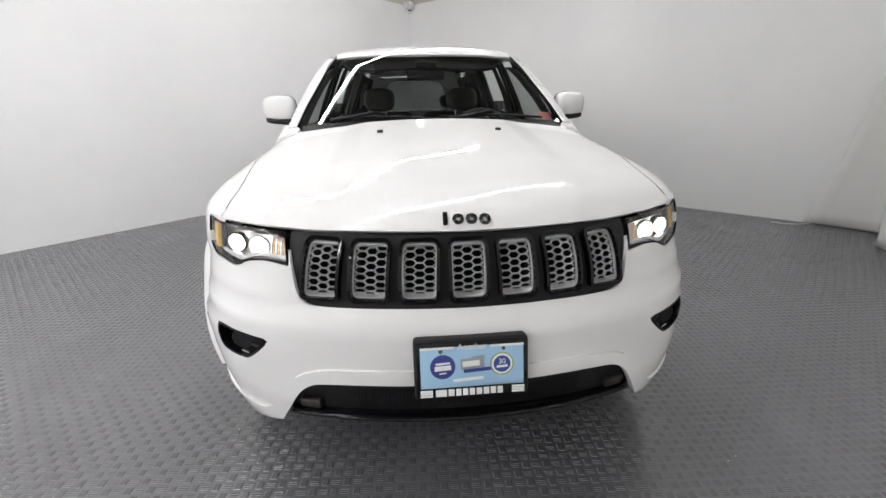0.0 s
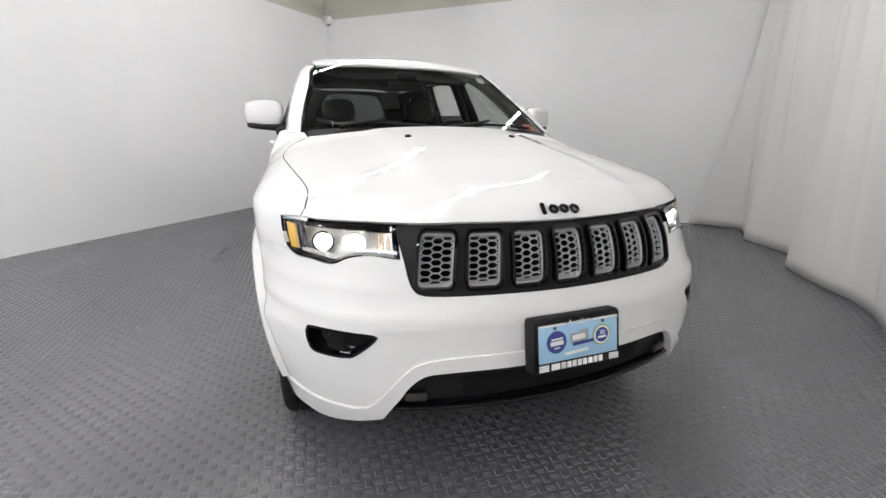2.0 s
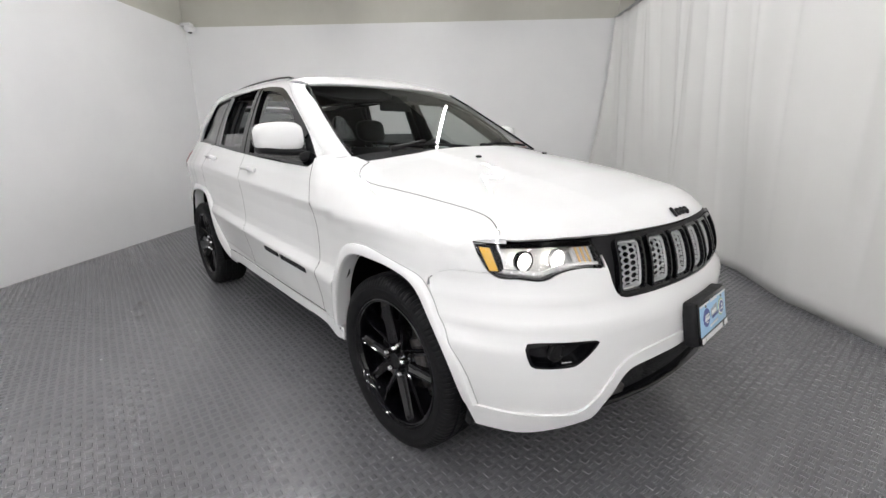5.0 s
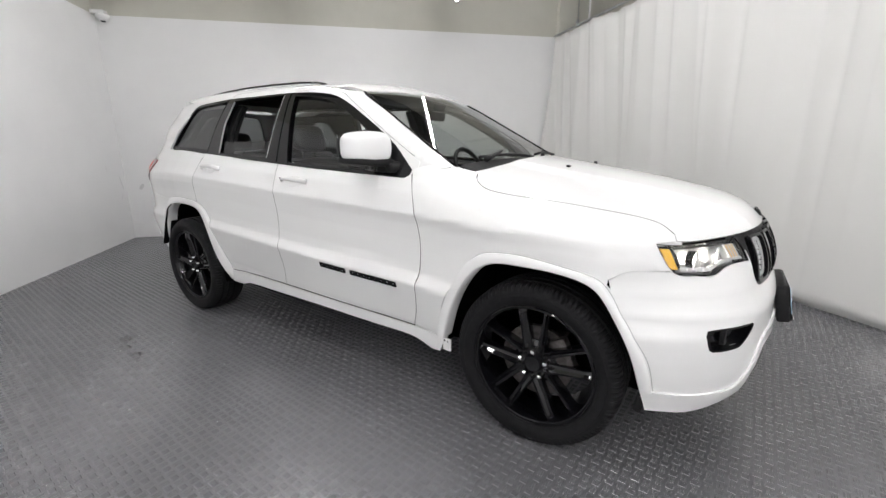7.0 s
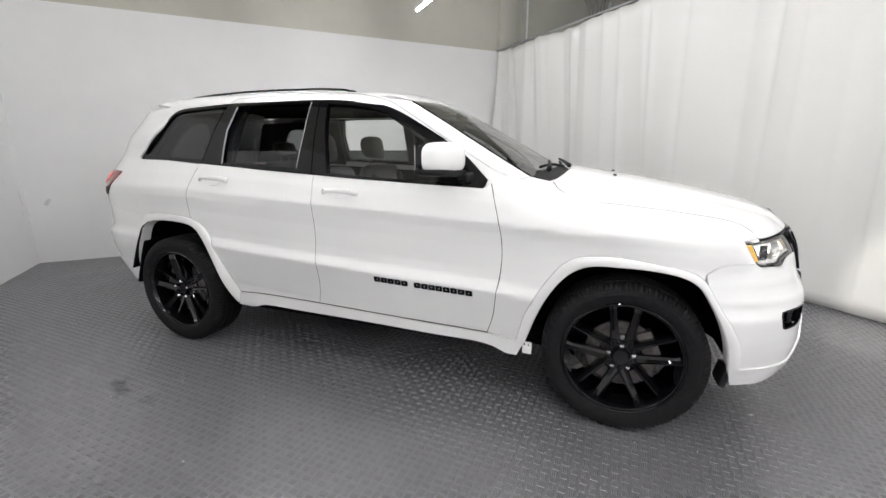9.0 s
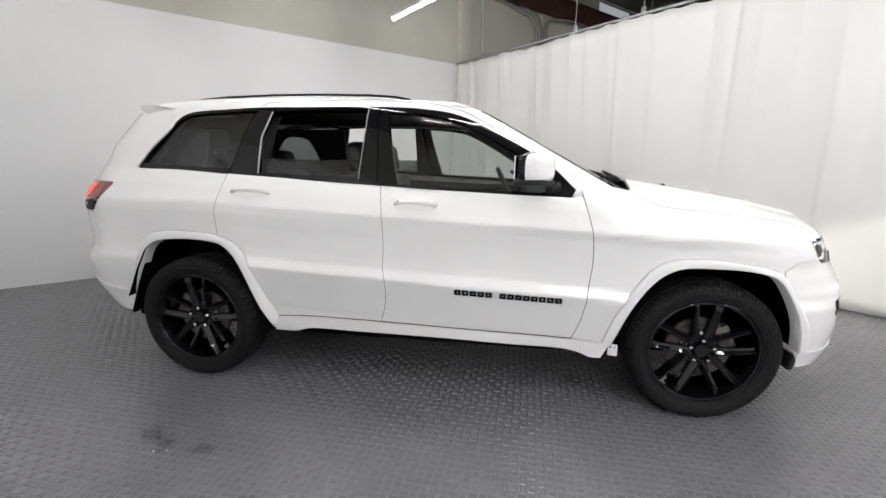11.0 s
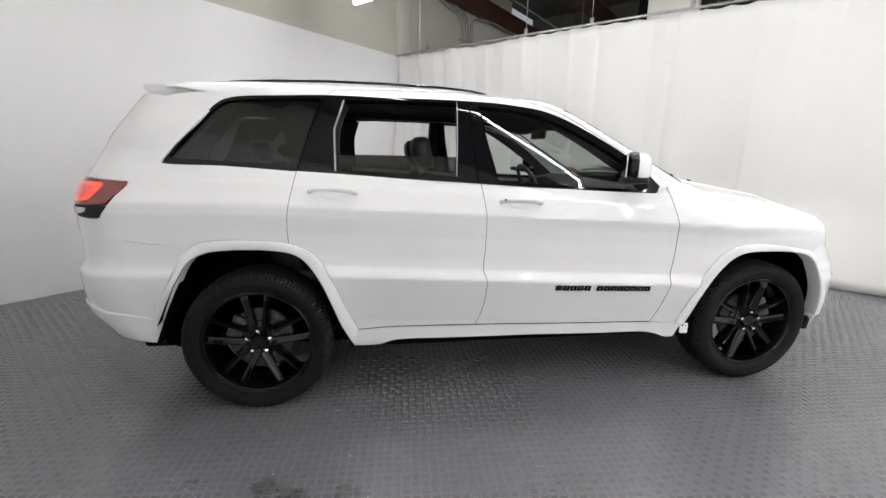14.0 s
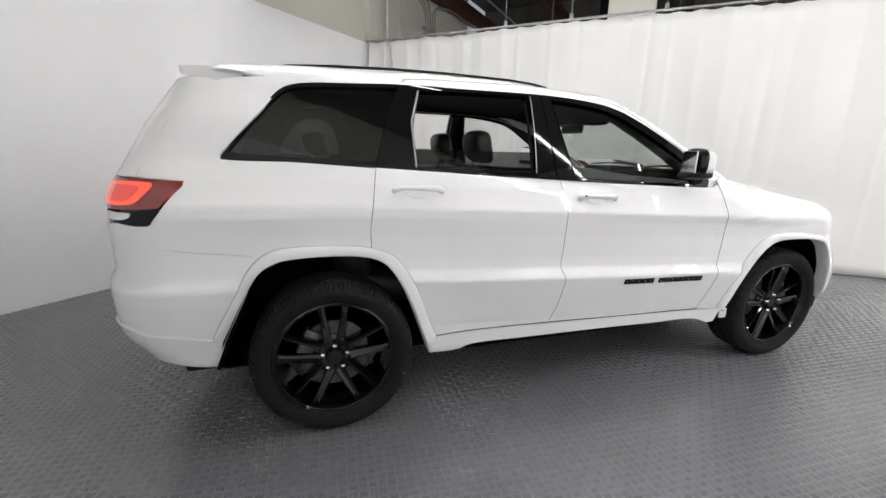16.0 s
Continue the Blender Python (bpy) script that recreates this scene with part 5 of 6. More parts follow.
# fog lamp recesses
for hand in (-1, 1):
    s = -hand
    outline_f = [(s * p[0], p[1]) for p in FOG]
    cm = np.mean(outline_f, 0)
    recess = panel("fog_lamp_recess", lower, "nose", [(cm[0] + (u - cm[0]) * 1.02, cm[1] + (w - cm[1]) * 1.02) for u, w in outline_f], GLOSS_BLACK, car, lift=-0.03, rim=0, step=0.02, gap=0, label="gloss black fog lamp recess")
    panel("fog_bezel", lower, "nose", outline_f, GLOSS_BLACK, recess, holes=([(cm[0] + (u - cm[0]) * 0.95, cm[1] + (w - cm[1]) * 0.92) for u, w in outline_f],), lift=0.001, rim=0.03, step=0.015, gap=-0.002)
    p, n = skin(lower, "nose", s * 0.80, 0.632, -0.035)
    v, f = turned([(0.0, 0.034), (0.012, 0.034), (0.016, 0.030), (0.012, 0.024), (0.014, 0.0)], facing(p, Vector((n.x * 0.3, -1, 0))), 24)
    mesh_object("fog_lamp", v, f, PLASTIC, recess, "unlit dark fog lamp", smooth=True)
    p, n = skin(lower, "nose", s * 0.767, 0.598, -0.016)
    bm = bmesh.new()
    block(bm, facing(p, n), (0.035, 0.006, 0.014), 0.002)
    part("fog_trim", bm, CHROME, recess, "chrome fog lamp trim")

# headlamps
for hand in (-1, 1):
    s = -hand
    edge = [(s * p[0], *p[1:]) for p in LAMP]
    cm = np.mean([q[:2] for q in edge], 0)

    def shrunk(k, kz=None, pts=edge, cm=cm):
        return [(cm[0] + (q[0] - cm[0]) * k, cm[1] + (q[1] - cm[1]) * (kz or k), *q[2:]) for q in pts]

    lamp = panel("headlamp", lower, "nose", shrunk(1.0), GLOSS_BLACK, car, holes=(shrunk(0.98, 0.925),), lift=0.0, step=0.02, rim=0.05, gap=0.001, label="headlamp, lit, with a clear lens")
    panel("lamp_housing", lower, "nose", shrunk(1.02), HOUSING, lamp, lift=-0.06, rim=0, step=0.03, gap=0, label="grey reflector housing")
    panel("lamp_lens", lower, "nose", shrunk(0.985, 0.94), LENS, lamp, lift=-0.003, rim=0, step=0.03, gap=0, label="clear lamp lens").visible_shadow = False
    for t, z, r, lit, nm in ((0.925, 0.928, 0.0255, LAMP_ON, "projector"), (0.800, 0.934, 0.0285, LAMP_ON, "high_beam")):
        p, n = skin(lower, "nose", s * t, z, -0.05)
        m = facing(p, Vector((n.x * 0.35, -1, 0)))
        v, f = turned([(0.0, r * 0.8), (0.010, r * 1.12), (0.026, r * 1.22), (0.030, r * 1.18), (0.024, r * 1.04), (0.010, r * 0.95)], m)
        reflector = mesh_object(nm, v, f, HOUSING, lamp, "bright lamp reflector", smooth=True)
        if nm == "projector":
            v, f = turned([(0.004, r * 1.20), (0.022, r * 1.34), (0.030, r * 1.36), (0.030, r * 1.26), (0.012, r * 1.20)], m)
            mesh_object("shroud", v, f, GLOSS_BLACK, reflector, "black shroud round the lamp", smooth=True)
        v, f = turned([(0.010, r * 0.97), (0.020, r * 0.80), (0.026, r * 0.45), (0.028, 0.0)], m)
        mesh_object("bulb", v, f, lit, reflector, "glowing lamp lens", smooth=True)
        if nm == "projector":
            beam = bpy.data.lights.new("headlamp_beam", "SPOT")
            beam.energy, beam.spot_size, beam.spot_blend, beam.shadow_soft_size, beam.color = HEADLAMP_WATTS, radians(54), 0.45, 0.02, (1.0, 0.95, 0.86)
            lo = new("headlamp_beam", beam)
            at = p + Vector((0, -0.10, 0))
            lo.matrix_world = look(at, at + Vector((0.10 * hand, -1, -0.44)))
    for poly, mat, nm in (([(1.072, 0.964, 1), (1.034, 0.960, 1), (1.000, 0.886, 1), (1.030, 0.886, 1)], AMBER, "side_reflector"), ([(0.735, 0.962, 1), (0.685, 0.962, 1), (0.662, 0.908, 1), (0.715, 0.906, 1)], LENS_WHITE, "turn_signal")):
        panel(nm, lower, "nose", [(s * q[0], *q[1:]) for q in poly], mat, lamp, lift=-0.012 if nm == "side_reflector" else -0.03, rim=0.02, step=0.02, gap=0, label="amber reflector" if mat is AMBER else "pale turn signal lens")
    for nm, poly in (("dark_bezel", [(1.088, 0.976, 1), (1.018, 0.972, 1), (0.992, 0.93), (0.982, 0.886, 1), (1.02, 0.872, 1), (1.06, 0.91)]), ("upper_bezel", [(1.0, 0.974, 1), (0.82, 0.976), (0.665, 0.975, 1), (0.660, 0.962, 1), (0.82, 0.963), (1.0, 0.961, 1)]),
                     ("side_bezel", [(0.672, 0.974, 1), (0.650, 0.974, 1), (0.618, 0.886, 1), (0.640, 0.888, 1)])):
        panel(nm, lower, "nose", [(s * q[0], *q[1:]) for q in poly], GLOSS_BLACK, lamp, lift=-0.022, rim=0.012, step=0.02, gap=0, label="gloss black lamp bezel")
    for k in range(7):
        u0 = 0.736 - 0.0105 * k
        panel("lens_rib", lower, "nose", [(s * q[0], *q[1:]) for q in [(u0, 0.960, 1), (u0 - 0.006, 0.960, 1), (u0 - 0.024, 0.910, 1), (u0 - 0.018, 0.910, 1)]], RIB_AMBER if k % 2 else HOUSING, lamp, lift=-0.020, rim=0.008, step=0.02, gap=0)
    panel("lower_bezel", lower, "nose", [(s * q[0], *q[1:]) for q in [(0.63, 0.898, 1), (0.72, 0.902), (0.79, 0.893), (0.85, 0.872), (0.93, 0.876), (0.985, 0.880, 1), (0.99, 0.890, 1), (0.9, 0.889), (0.84, 0.888), (0.79, 0.905), (0.72, 0.913), (0.63, 0.909, 1)]],
          HOUSING, lamp, lift=-0.02, rim=0.02, step=0.02, gap=0, label="bright lower bezel")

# emblem on the nose: four plain black forms
for kind, x, w, h, dz in (("bar", -0.0605, 0.026, 0.044, 0.002), ("ring", -0.022, 0.034, 0.034, 0.0), ("ring", 0.018, 0.034, 0.034, 0.0), ("ring", 0.058, 0.034, 0.036, -0.002)):
    q = onto(lower, "nose", [(-math.asin(x / 0.80) * 1.02, 1.0115 + dz)])
    nn = Vector(slope(lower, q)[0])
    m = facing(Vector(q[0]) + nn * 0.005, nn)
    bm = bmesh.new()
    if kind == "bar":
        block(bm, m, (w * 0.55, h, 0.010), 0.004, 3)
    else:
        v, f = sweep([m @ Vector((0.5 * (w - 0.010) * math.cos(t), 0.5 * (h - 0.010) * math.sin(t), 0)) for t in np.linspace(0, 2 * math.pi, 20, endpoint=False)], 0.0058, 6, closed=True)
        vs = [bm.verts.new(q2) for q2 in v]
        for q2 in f:
            bm.faces.new([vs[i] for i in q2])
    part("emblem_piece", bm, GLOSS_BLACK, hood, "black emblem piece", True)

# number plate carrier with a dealer's plate
plate_m = pose(-0.004, -2.372, 0.626, 79, 0, 0)
plate = bar("plate_bracket", PLASTIC, car, plate_m @ pose(0, 0, -0.022), (0.326, 0.172, 0.052), 0.012, "black plate bracket on the bumper", 3)
bar("plate_frame_rim", GLOSS_BLACK, plate, plate_m @ pose(0, -0.0, 0.005), (0.312, 0.160, 0.006), 0.003)
bar("plate_sheet", PLATE_BLUE, plate, plate_m @ pose(0, 0.008, 0.0095), (0.290, 0.118, 0.003), 0.001, "pale blue dealer plate")
bar("top_strip", WHITE_PRINT, plate, plate_m @ pose(-0.098, 0.0655, 0.0118), (0.094, 0.006, 0.002), 0)
bar("top_strip", WHITE_PRINT, plate, plate_m @ pose(0.098, 0.0655, 0.0118), (0.094, 0.006, 0.002), 0)
bar("bottom_strip", GLOSS_BLACK, plate, plate_m @ pose(0, -0.0635, 0.0108), (0.300, 0.028, 0.004), 0)
x = -0.106
for w in (0.034, 0.020, 0.018, 0.018, 0.018, 0.019, 0.019, 0.018, 0.018):
    bar("white_lettering_bar", WHITE_PRINT, plate, plate_m @ pose(x + w / 2, -0.0635, 0.0138) @ Matrix.Shear("XZ", 4, (0, 0)), (w - 0.003, 0.0200, 0.002), 0.0008)
    x += w + 0.0012
for xx, w in ((-0.130, 0.034), (0.128, 0.036)):
    for k in (-1, 0, 1):
        bar("white_lettering_bar", WHITE_PRINT, plate, plate_m @ pose(xx, -0.0635 + k * 0.0072, 0.0138), (w, 0.0055, 0.002), 0)
for xx, r, mats in ((-0.083, 0.035, (NAVY_PRINT, WHITE_PRINT)), (0.083, 0.034, (GREEN_PRINT, WHITE_PRINT))):
    for k, (rad, mt) in enumerate(((r, mats[0]), (r * 0.86 if xx > 0 else r * 0.0, mats[1]), (r * 0.70 if xx > 0 else 0, NAVY_PRINT))):
        if rad:
            v, f = turned([(0.0, 0.0), (0.0, rad), (0.0012, rad), (0.0012, 0.0)], plate_m @ pose(xx, 0.012, 0.0110 + 0.0011 * k), 32)
            mesh_object("round_badge", v, f, mt, plate)
for xx, yy, w, h, mt in ((-0.083, 0.022, 0.040, 0.006, WHITE_PRINT), (-0.083, 0.009, 0.046, 0.014, WHITE_PRINT), (-0.083, -0.006, 0.020, 0.004, WHITE_PRINT), (0.0, 0.018, 0.066, 0.030, GREY_PRINT), (0.014, -0.002, 0.078, 0.010, NAVY_PRINT),
                        (0.016, 0.034, 0.036, 0.010, GREY_PRINT), (-0.004, 0.018, 0.048, 0.016, WHITE_PRINT), (-0.012, -0.027, 0.085, 0.009, WHITE_PRINT), (0.083, 0.005, 0.032, 0.007, WHITE_PRINT)):
    bar("print_bar", mt, plate, plate_m @ pose(xx, yy, 0.0140 if mt is WHITE_PRINT else 0.0122, 0, 0, 3), (w, h, 0.0015), 0.0005)
for xx in (-0.088, 0.088):
    v, f = turned([(0.0, 0.006), (0.003, 0.005), (0.0035, 0.0)], plate_m @ pose(xx, 0.056, 0.0105), 14)
    mesh_object("plate_screw", v, f, STEEL, plate, smooth=True)


def lettering(text, size, m, mat, parent):
    cu = bpy.data.curves.new("text", "FONT")
    cu.body, cu.size, cu.align_x, cu.align_y, cu.extrude = text, size, "CENTER", "CENTER", 0.0006
    tmp = new("text", cu)
    me = bpy.data.meshes.new_from_object(tmp)
    bpy.data.objects.remove(tmp)
    bpy.data.curves.remove(cu)
    me.materials.clear()
    me.materials.append(mat)
    ob = new("lettering", me)
    ob.parent = parent
    ob.matrix_basis = m
    return ob


lettering("Another", 0.024, plate_m @ pose(0, 0.0665, 0.0130) @ Matrix.Shear("XZ", 4, (0, 0)), WHITE_PRINT, plate)
lettering("30", 0.021, plate_m @ pose(0.083, 0.019, 0.0145), WHITE_PRINT, plate)

# washer jets
for s in (-1, 1):
    p, n = skin(lower, "top", s * 0.272, -1.372, 0.004)
    bm = bmesh.new()
    block(bm, facing(p, n, (0, 1, 0)), (0.026, 0.020, 0.012), 0.004)
    part("washer_jet", bm, PLASTIC, hood, "small black washer jet", True)

# name plate bars on the front doors
for hand in (-1, 1):
    xs = [(-0.145 - 0.0425 * k, 0.036) for k in range(5)] + [(-0.391 - 0.0418 * k, 0.036) for k in range(8)]
    for y0, w in xs:
        z = 0.646 + 0.036 * (y0 + 0.14)
        vv, ff = [], []
        for dy, dz, sy, sz in ((0, 0.0095, w, 0.010), (0, -0.0095, w, 0.010), (0.0, 0, 0.012, 0.010), (-(w - 0.012), 0, 0.012, 0.010)):
            at = len(vv)
            quad = [(y0 + dy, z + dz + sz / 2), (y0 + dy - sy, z + dz + sz / 2), (y0 + dy - sy, z + dz - sz / 2), (y0 + dy, z + dz - sz / 2)]
            p = onto(lower, "side", quad)
            n = slope(lower, p)
            vv += (p - 0.002 * n).tolist() + (p + 0.006 * n).tolist()
            ff += [(at + 4, at + 5, at + 6, at + 7)] + [(at + k, at + (k + 1) % 4, at + 4 + (k + 1) % 4, at + 4 + k) for k in range(4)]
        vv, ff = mirror_x(vv, ff, hand)
        mesh_object("name_bar", vv, ff, GLOSS_BLACK, car, "gloss black raised lettering bar")

# door handles
for hand in (-1, 1):
    for nm, y0, y1, z in (("front_door_handle", -0.040, 0.190, 1.116), ("rear_door_handle", 0.932, 1.172, 1.160)):
        k = np.linspace(0, 1, 18)
        line = onto(lower, "side", [(y0 + (y1 - y0) * t, z + 0.003 * math.sin(math.pi * t)) for t in k])
        n = slope(lower, line)
        out = 0.006 + 0.028 * np.clip(np.sin(np.pi * k) * 2.2, 0, 1)
        line = line + out[:, None] * n
        v, f = sweep(line, 0.0085 + 0.0035 * np.clip(1.6 - 2.2 * k, 0, 1), 10, 1.3)
        v, f = mirror_x(v.tolist(), f, hand)
        handle = mesh_object(nm, v, f, PAINT, car, "white pull handle", smooth=True)
        ym = (y0 + y1) / 2
        cup = [(ym + 0.062 * math.cos(t), z - 0.002 + 0.029 * math.sin(t)) for t in np.linspace(0, 2 * math.pi, 16, endpoint=False)]
        cup2 = [(ym + 0.054 * math.cos(t), z - 0.002 + 0.024 * math.sin(t)) for t in np.linspace(0, 2 * math.pi, 16, endpoint=False)]
        panel("handle_cup", lower, "side", cup, PAINT, handle, hand, holes=(cup2,), lift=0.0025, rim=0.004, step=0.01, gap=0)
        if "front" in nm:
            p, n1 = skin(lower, "side", y1 - 0.024, z + 0.004, 0.036)
            bm = bmesh.new()
            block(bm, facing(Vector((p.x * -hand, p.y, p.z)), Vector((n1.x * -hand, n1.y, n1.z))), (0.010, 0.010, 0.004), 0.002)
            part("lock_cap", bm, PLASTIC, handle)

# door mirrors
for hand in (-1, 1):
    h = hand
    bm = bmesh.new()
    bmesh.ops.create_cube(bm, size=1.0)
    bmesh.ops.subdivide_edges(bm, edges=bm.edges[:], cuts=7, use_grid_fill=True)
    for q in bm.verts:
        x, y, z = (2 * c for c in q.co)
        e = 3.6
        r = (abs(x) ** e + abs(y) ** e + abs(z) ** e) ** (1 / e)
        x, y, z = x / r, y / r, z / r
        taper = 1 - 0.10 * max(-x, 0) - 0.05 * max(z, 0)
        y2 = y * (1.0 if y < 0 else 0.75) * taper
        q.co = (h * (0.920 - 0.107 * x), -0.542 + 0.084 * y2 - 0.045 * x, 1.316 + 0.080 * z * taper)
    cap = part("door_mirror", bm, PAINT, car, "white door mirror with a black base", True, 60)
    bm = bmesh.new()
    bmesh.ops.create_cube(bm, size=1.0)
    bmesh.ops.subdivide_edges(bm, edges=bm.edges[:], cuts=5, use_grid_fill=True)
    for q in bm.verts:
        x, y, z = (2 * c for c in q.co)
        r = (abs(x) ** 4 + abs(y) ** 4 + abs(z) ** 4) ** 0.25
        x, y, z = x / r, y / r, z / r
        q.co = (h * (0.905 - 0.112 * x), -0.546 + 0.078 * y - 0.050 * x, 1.243 + 0.022 * z - 0.008 * x)
    part("mirror_base", bm, PLASTIC, cap, "black plastic mirror base", True, 60)
    bm = bmesh.new()
    block(bm, pose(h * 0.80, -0.655, 1.220, 0, h * 12, h * 20), (0.11, 0.075, 0.05), 0.018, 3)
    part("mirror_arm", bm, PLASTIC, cap, "", True)
    bm = bmesh.new()
    bmesh.ops.create_cube(bm, size=1.0)
    bmesh.ops.subdivide_edges(bm, edges=bm.edges[:], cuts=7, use_grid_fill=True)
    for q in bm.verts:
        x, y, z = (2 * c for c in q.co)
        r = (abs(x) ** 3.6 + abs(y) ** 3.6 + abs(z) ** 3.6) ** (1 / 3.6)
        x, y, z = x / r, y / r, z / r
        taper = 1 - 0.10 * max(-x, 0) - 0.05 * max(z, 0)
        y2 = max(y, 0.12) * 0.80 * taper
        q.co = (h * (0.920 - 0.109 * x), -0.542 + 0.084 * y2 - 0.045 * x, 1.316 + 0.082 * z * taper)
    part("mirror_bezel", bm, GLOSS_BLACK, cap, "gloss black mirror surround", True, 60)
    bm = bmesh.new()
    block(bm, pose(h * 0.920, -0.4755, 1.316, 0, 0, h * 24), (0.166, 0.006, 0.116), 0.001)
    part("mirror_glass", bm, MIRROR, cap, "mirror glass")

# roof rails, aerial, spoiler
for hand in (-1, 1):
    line = [(-0.478, 0.165, 1.690), (-0.476, 0.20, 1.708), (-0.474, 0.28, 1.724), (-0.472, 0.45, 1.736), (-0.468, 0.8, 1.745), (-0.462, 1.1, 1.746), (-0.452, 1.4, 1.739), (-0.445, 1.60, 1.727), (-0.440, 1.69, 1.713), (-0.438, 1.73, 1.690)]
    p = np.array(line) * ((1, 1, 1) if hand < 0 else (-1, 1, 1))
    v, f = sweep(p + (0, 0, 0.002), 0.009, 10, 0.8)
    rail_p = mesh_object("roof_rail", v, f, GLOSS_BLACK, car, "gloss black roof rail", smooth=True)
    for y in (0.24, 1.66):
        bm = bmesh.new()
        z = np.interp(y, [q[1] for q in line], [q[2] for q in line])
        block(bm, pose(0.46 * hand, y, z - 0.018), (0.020, 0.05, 0.03), 0.006)
        part("rail_foot", bm, PLASTIC, rail_p, "", True)
bm = bmesh.new()
rows = []
for i in range(25):
    x = -0.47 + 0.94 * i / 24
    k = 1 - 0.05 * (abs(x) / 0.49) ** 4
    yb = 2.025 + 0.10 * max(1 - (x / 0.49) ** 2, 0) ** 0.5
    zt = 1.724 - 0.024 * (abs(x) / 0.49) ** 2.4
    rows.append([bm.verts.new(c) for c in ((x * 1.10, 1.80, zt - 0.008), (x * 1.06, 1.92, zt - 0.004), (x, yb - 0.03, zt - 0.004), (x, yb, zt - 0.010), (x, yb - 0.006, zt - 0.036 * k - 0.006), (x * 1.05, 1.95, zt - 0.085 * k), (x * 1.10, 1.80, zt - 0.09))])
for a, b in zip(rows, rows[1:]):
    for i in range(7):
        bm.faces.new((a[i], b[i], b[(i + 1) % 7], a[(i + 1) % 7]))
bm.faces.new(rows[0])
bm.faces.new(rows[-1][::-1])
part("roof_spoiler", bm, PAINT, car, "white roof spoiler over the tailgate", True, 40)

# tail lamps
for hand in (-1, 1):
    s = -hand
    red = [(0.575, 1.15), (0.60, 1.208, 1), (0.78, 1.207), (0.935, 1.202, 1), (0.938, 1.185), (0.893, 1.095, 1), (0.74, 1.085), (0.64, 1.088, 1)]
    low = [(0.645, 1.083, 1), (0.74, 1.080), (0.890, 1.090, 1), (0.862, 1.030, 1), (0.79, 1.027), (0.72, 1.035)]
    tail = panel("tail_lamp", lower, "rear", [(s * q[0], *q[1:]) for q in red], RED_LENS, car, lift=0.006, rim=0.03, step=0.02, gap=0.001, label="red tail lamp, lit")
    panel("lit_band", lower, "rear", [(s * q[0], *q[1:]) for q in [(0.600, 1.150), (0.618, 1.186), (0.66, 1.193), (0.80, 1.194), (0.838, 1.189), (0.842, 1.176), (0.815, 1.120), (0.795, 1.108), (0.72, 1.103), (0.635, 1.110)]], RED_GLOW, tail, lift=0.0085, rim=0, step=0.02, gap=0, label="glowing red band")
    panel("inner_band", lower, "rear", [(s * q[0], *q[1:]) for q in [(0.63, 1.150), (0.645, 1.175), (0.70, 1.180), (0.785, 1.178), (0.80, 1.170), (0.775, 1.124), (0.73, 1.117), (0.655, 1.122)]], RED_INNER, tail, lift=0.0095, rim=0.002, step=0.02, gap=0)
    panel("lamp_foot", lower, "rear", [(s * q[0], *q[1:]) for q in low], PLASTIC, tail, lift=0.004, rim=0.03, step=0.02, gap=0.001, label="dark lamp foot")
    panel("reversing_lens", lower, "rear", [(s * q[0], *q[1:]) for q in [(0.655, 1.076), (0.73, 1.075), (0.795, 1.074), (0.785, 1.055), (0.73, 1.045), (0.68, 1.05)]], LENS_WHITE, tail, lift=0.008, rim=0.004, step=0.02, gap=0, label="white reversing lens")
    panel("rear_reflector", lower, "rear", [(s * q[0], *q[1:]) for q in [(0.62, 0.535), (0.72, 0.535), (0.71, 0.505), (0.63, 0.505)]], RED_LENS, car, lift=0.003, rim=0.005, step=0.02, gap=0, label="red bumper reflector")

# wipers and cowl
cowl = panel("cowl_cover", upper, "ahead", mirrored([(0, 1.245), (-0.35, 1.243), (-0.62, 1.232), (-0.70, 1.222, 1), (-0.70, 1.16, 1), (0, 1.17)]), PLASTIC, car, lift=0.004, rim=0.01, step=0.05, gap=0, label="black cowl below the windscreen")
for x0, x1 in ((-0.52, 0.02), (0.10, 0.60)):
    k = np.linspace(0, 1, 14)
    line = onto(upper, "ahead", [(x0 + (x1 - x0) * t, 1.248 + 0.012 * math.sin(math.pi * t) - 0.012 * t) for t in k])
    n = slope(upper, line)
    v, f = sweep(line + 0.016 * n, 0.008, 6)
    blade = mesh_object("wiper_blade", v, f, PLASTIC, car, "black wiper blade on the windscreen", smooth=True)
    line = onto(upper, "ahead", [(x0 - 0.02 + 0.24 * t, 1.222 + 0.04 * t) for t in np.linspace(0, 1, 6)])
    v, f = sweep(line + 0.034 * slope(upper, line), np.linspace(0.015, 0.007, 6), 6)
    mesh_object("wiper_arm", v, f, PLASTIC, blade, smooth=True)
for u, w, sx, sz, mt, nm in ((0.545, 1.575, 0.055, 0.040, WHITE_PRINT, "inspection_sticker"), (0.640, 1.255, 0.075, 0.048, RED_PRINT, "registration_sticker")):
    panel(nm, upper, "ahead", [(u - sx / 2, w - sz / 2, 1), (u + sx / 2, w - sz / 2, 1), (u + sx / 2, w + sz / 2, 1), (u - sx / 2, w + sz / 2, 1)], mt, car, lift=-0.005, rim=0, step=0.03, gap=0, label="small white windscreen sticker" if mt is WHITE_PRINT else "small red windscreen sticker")

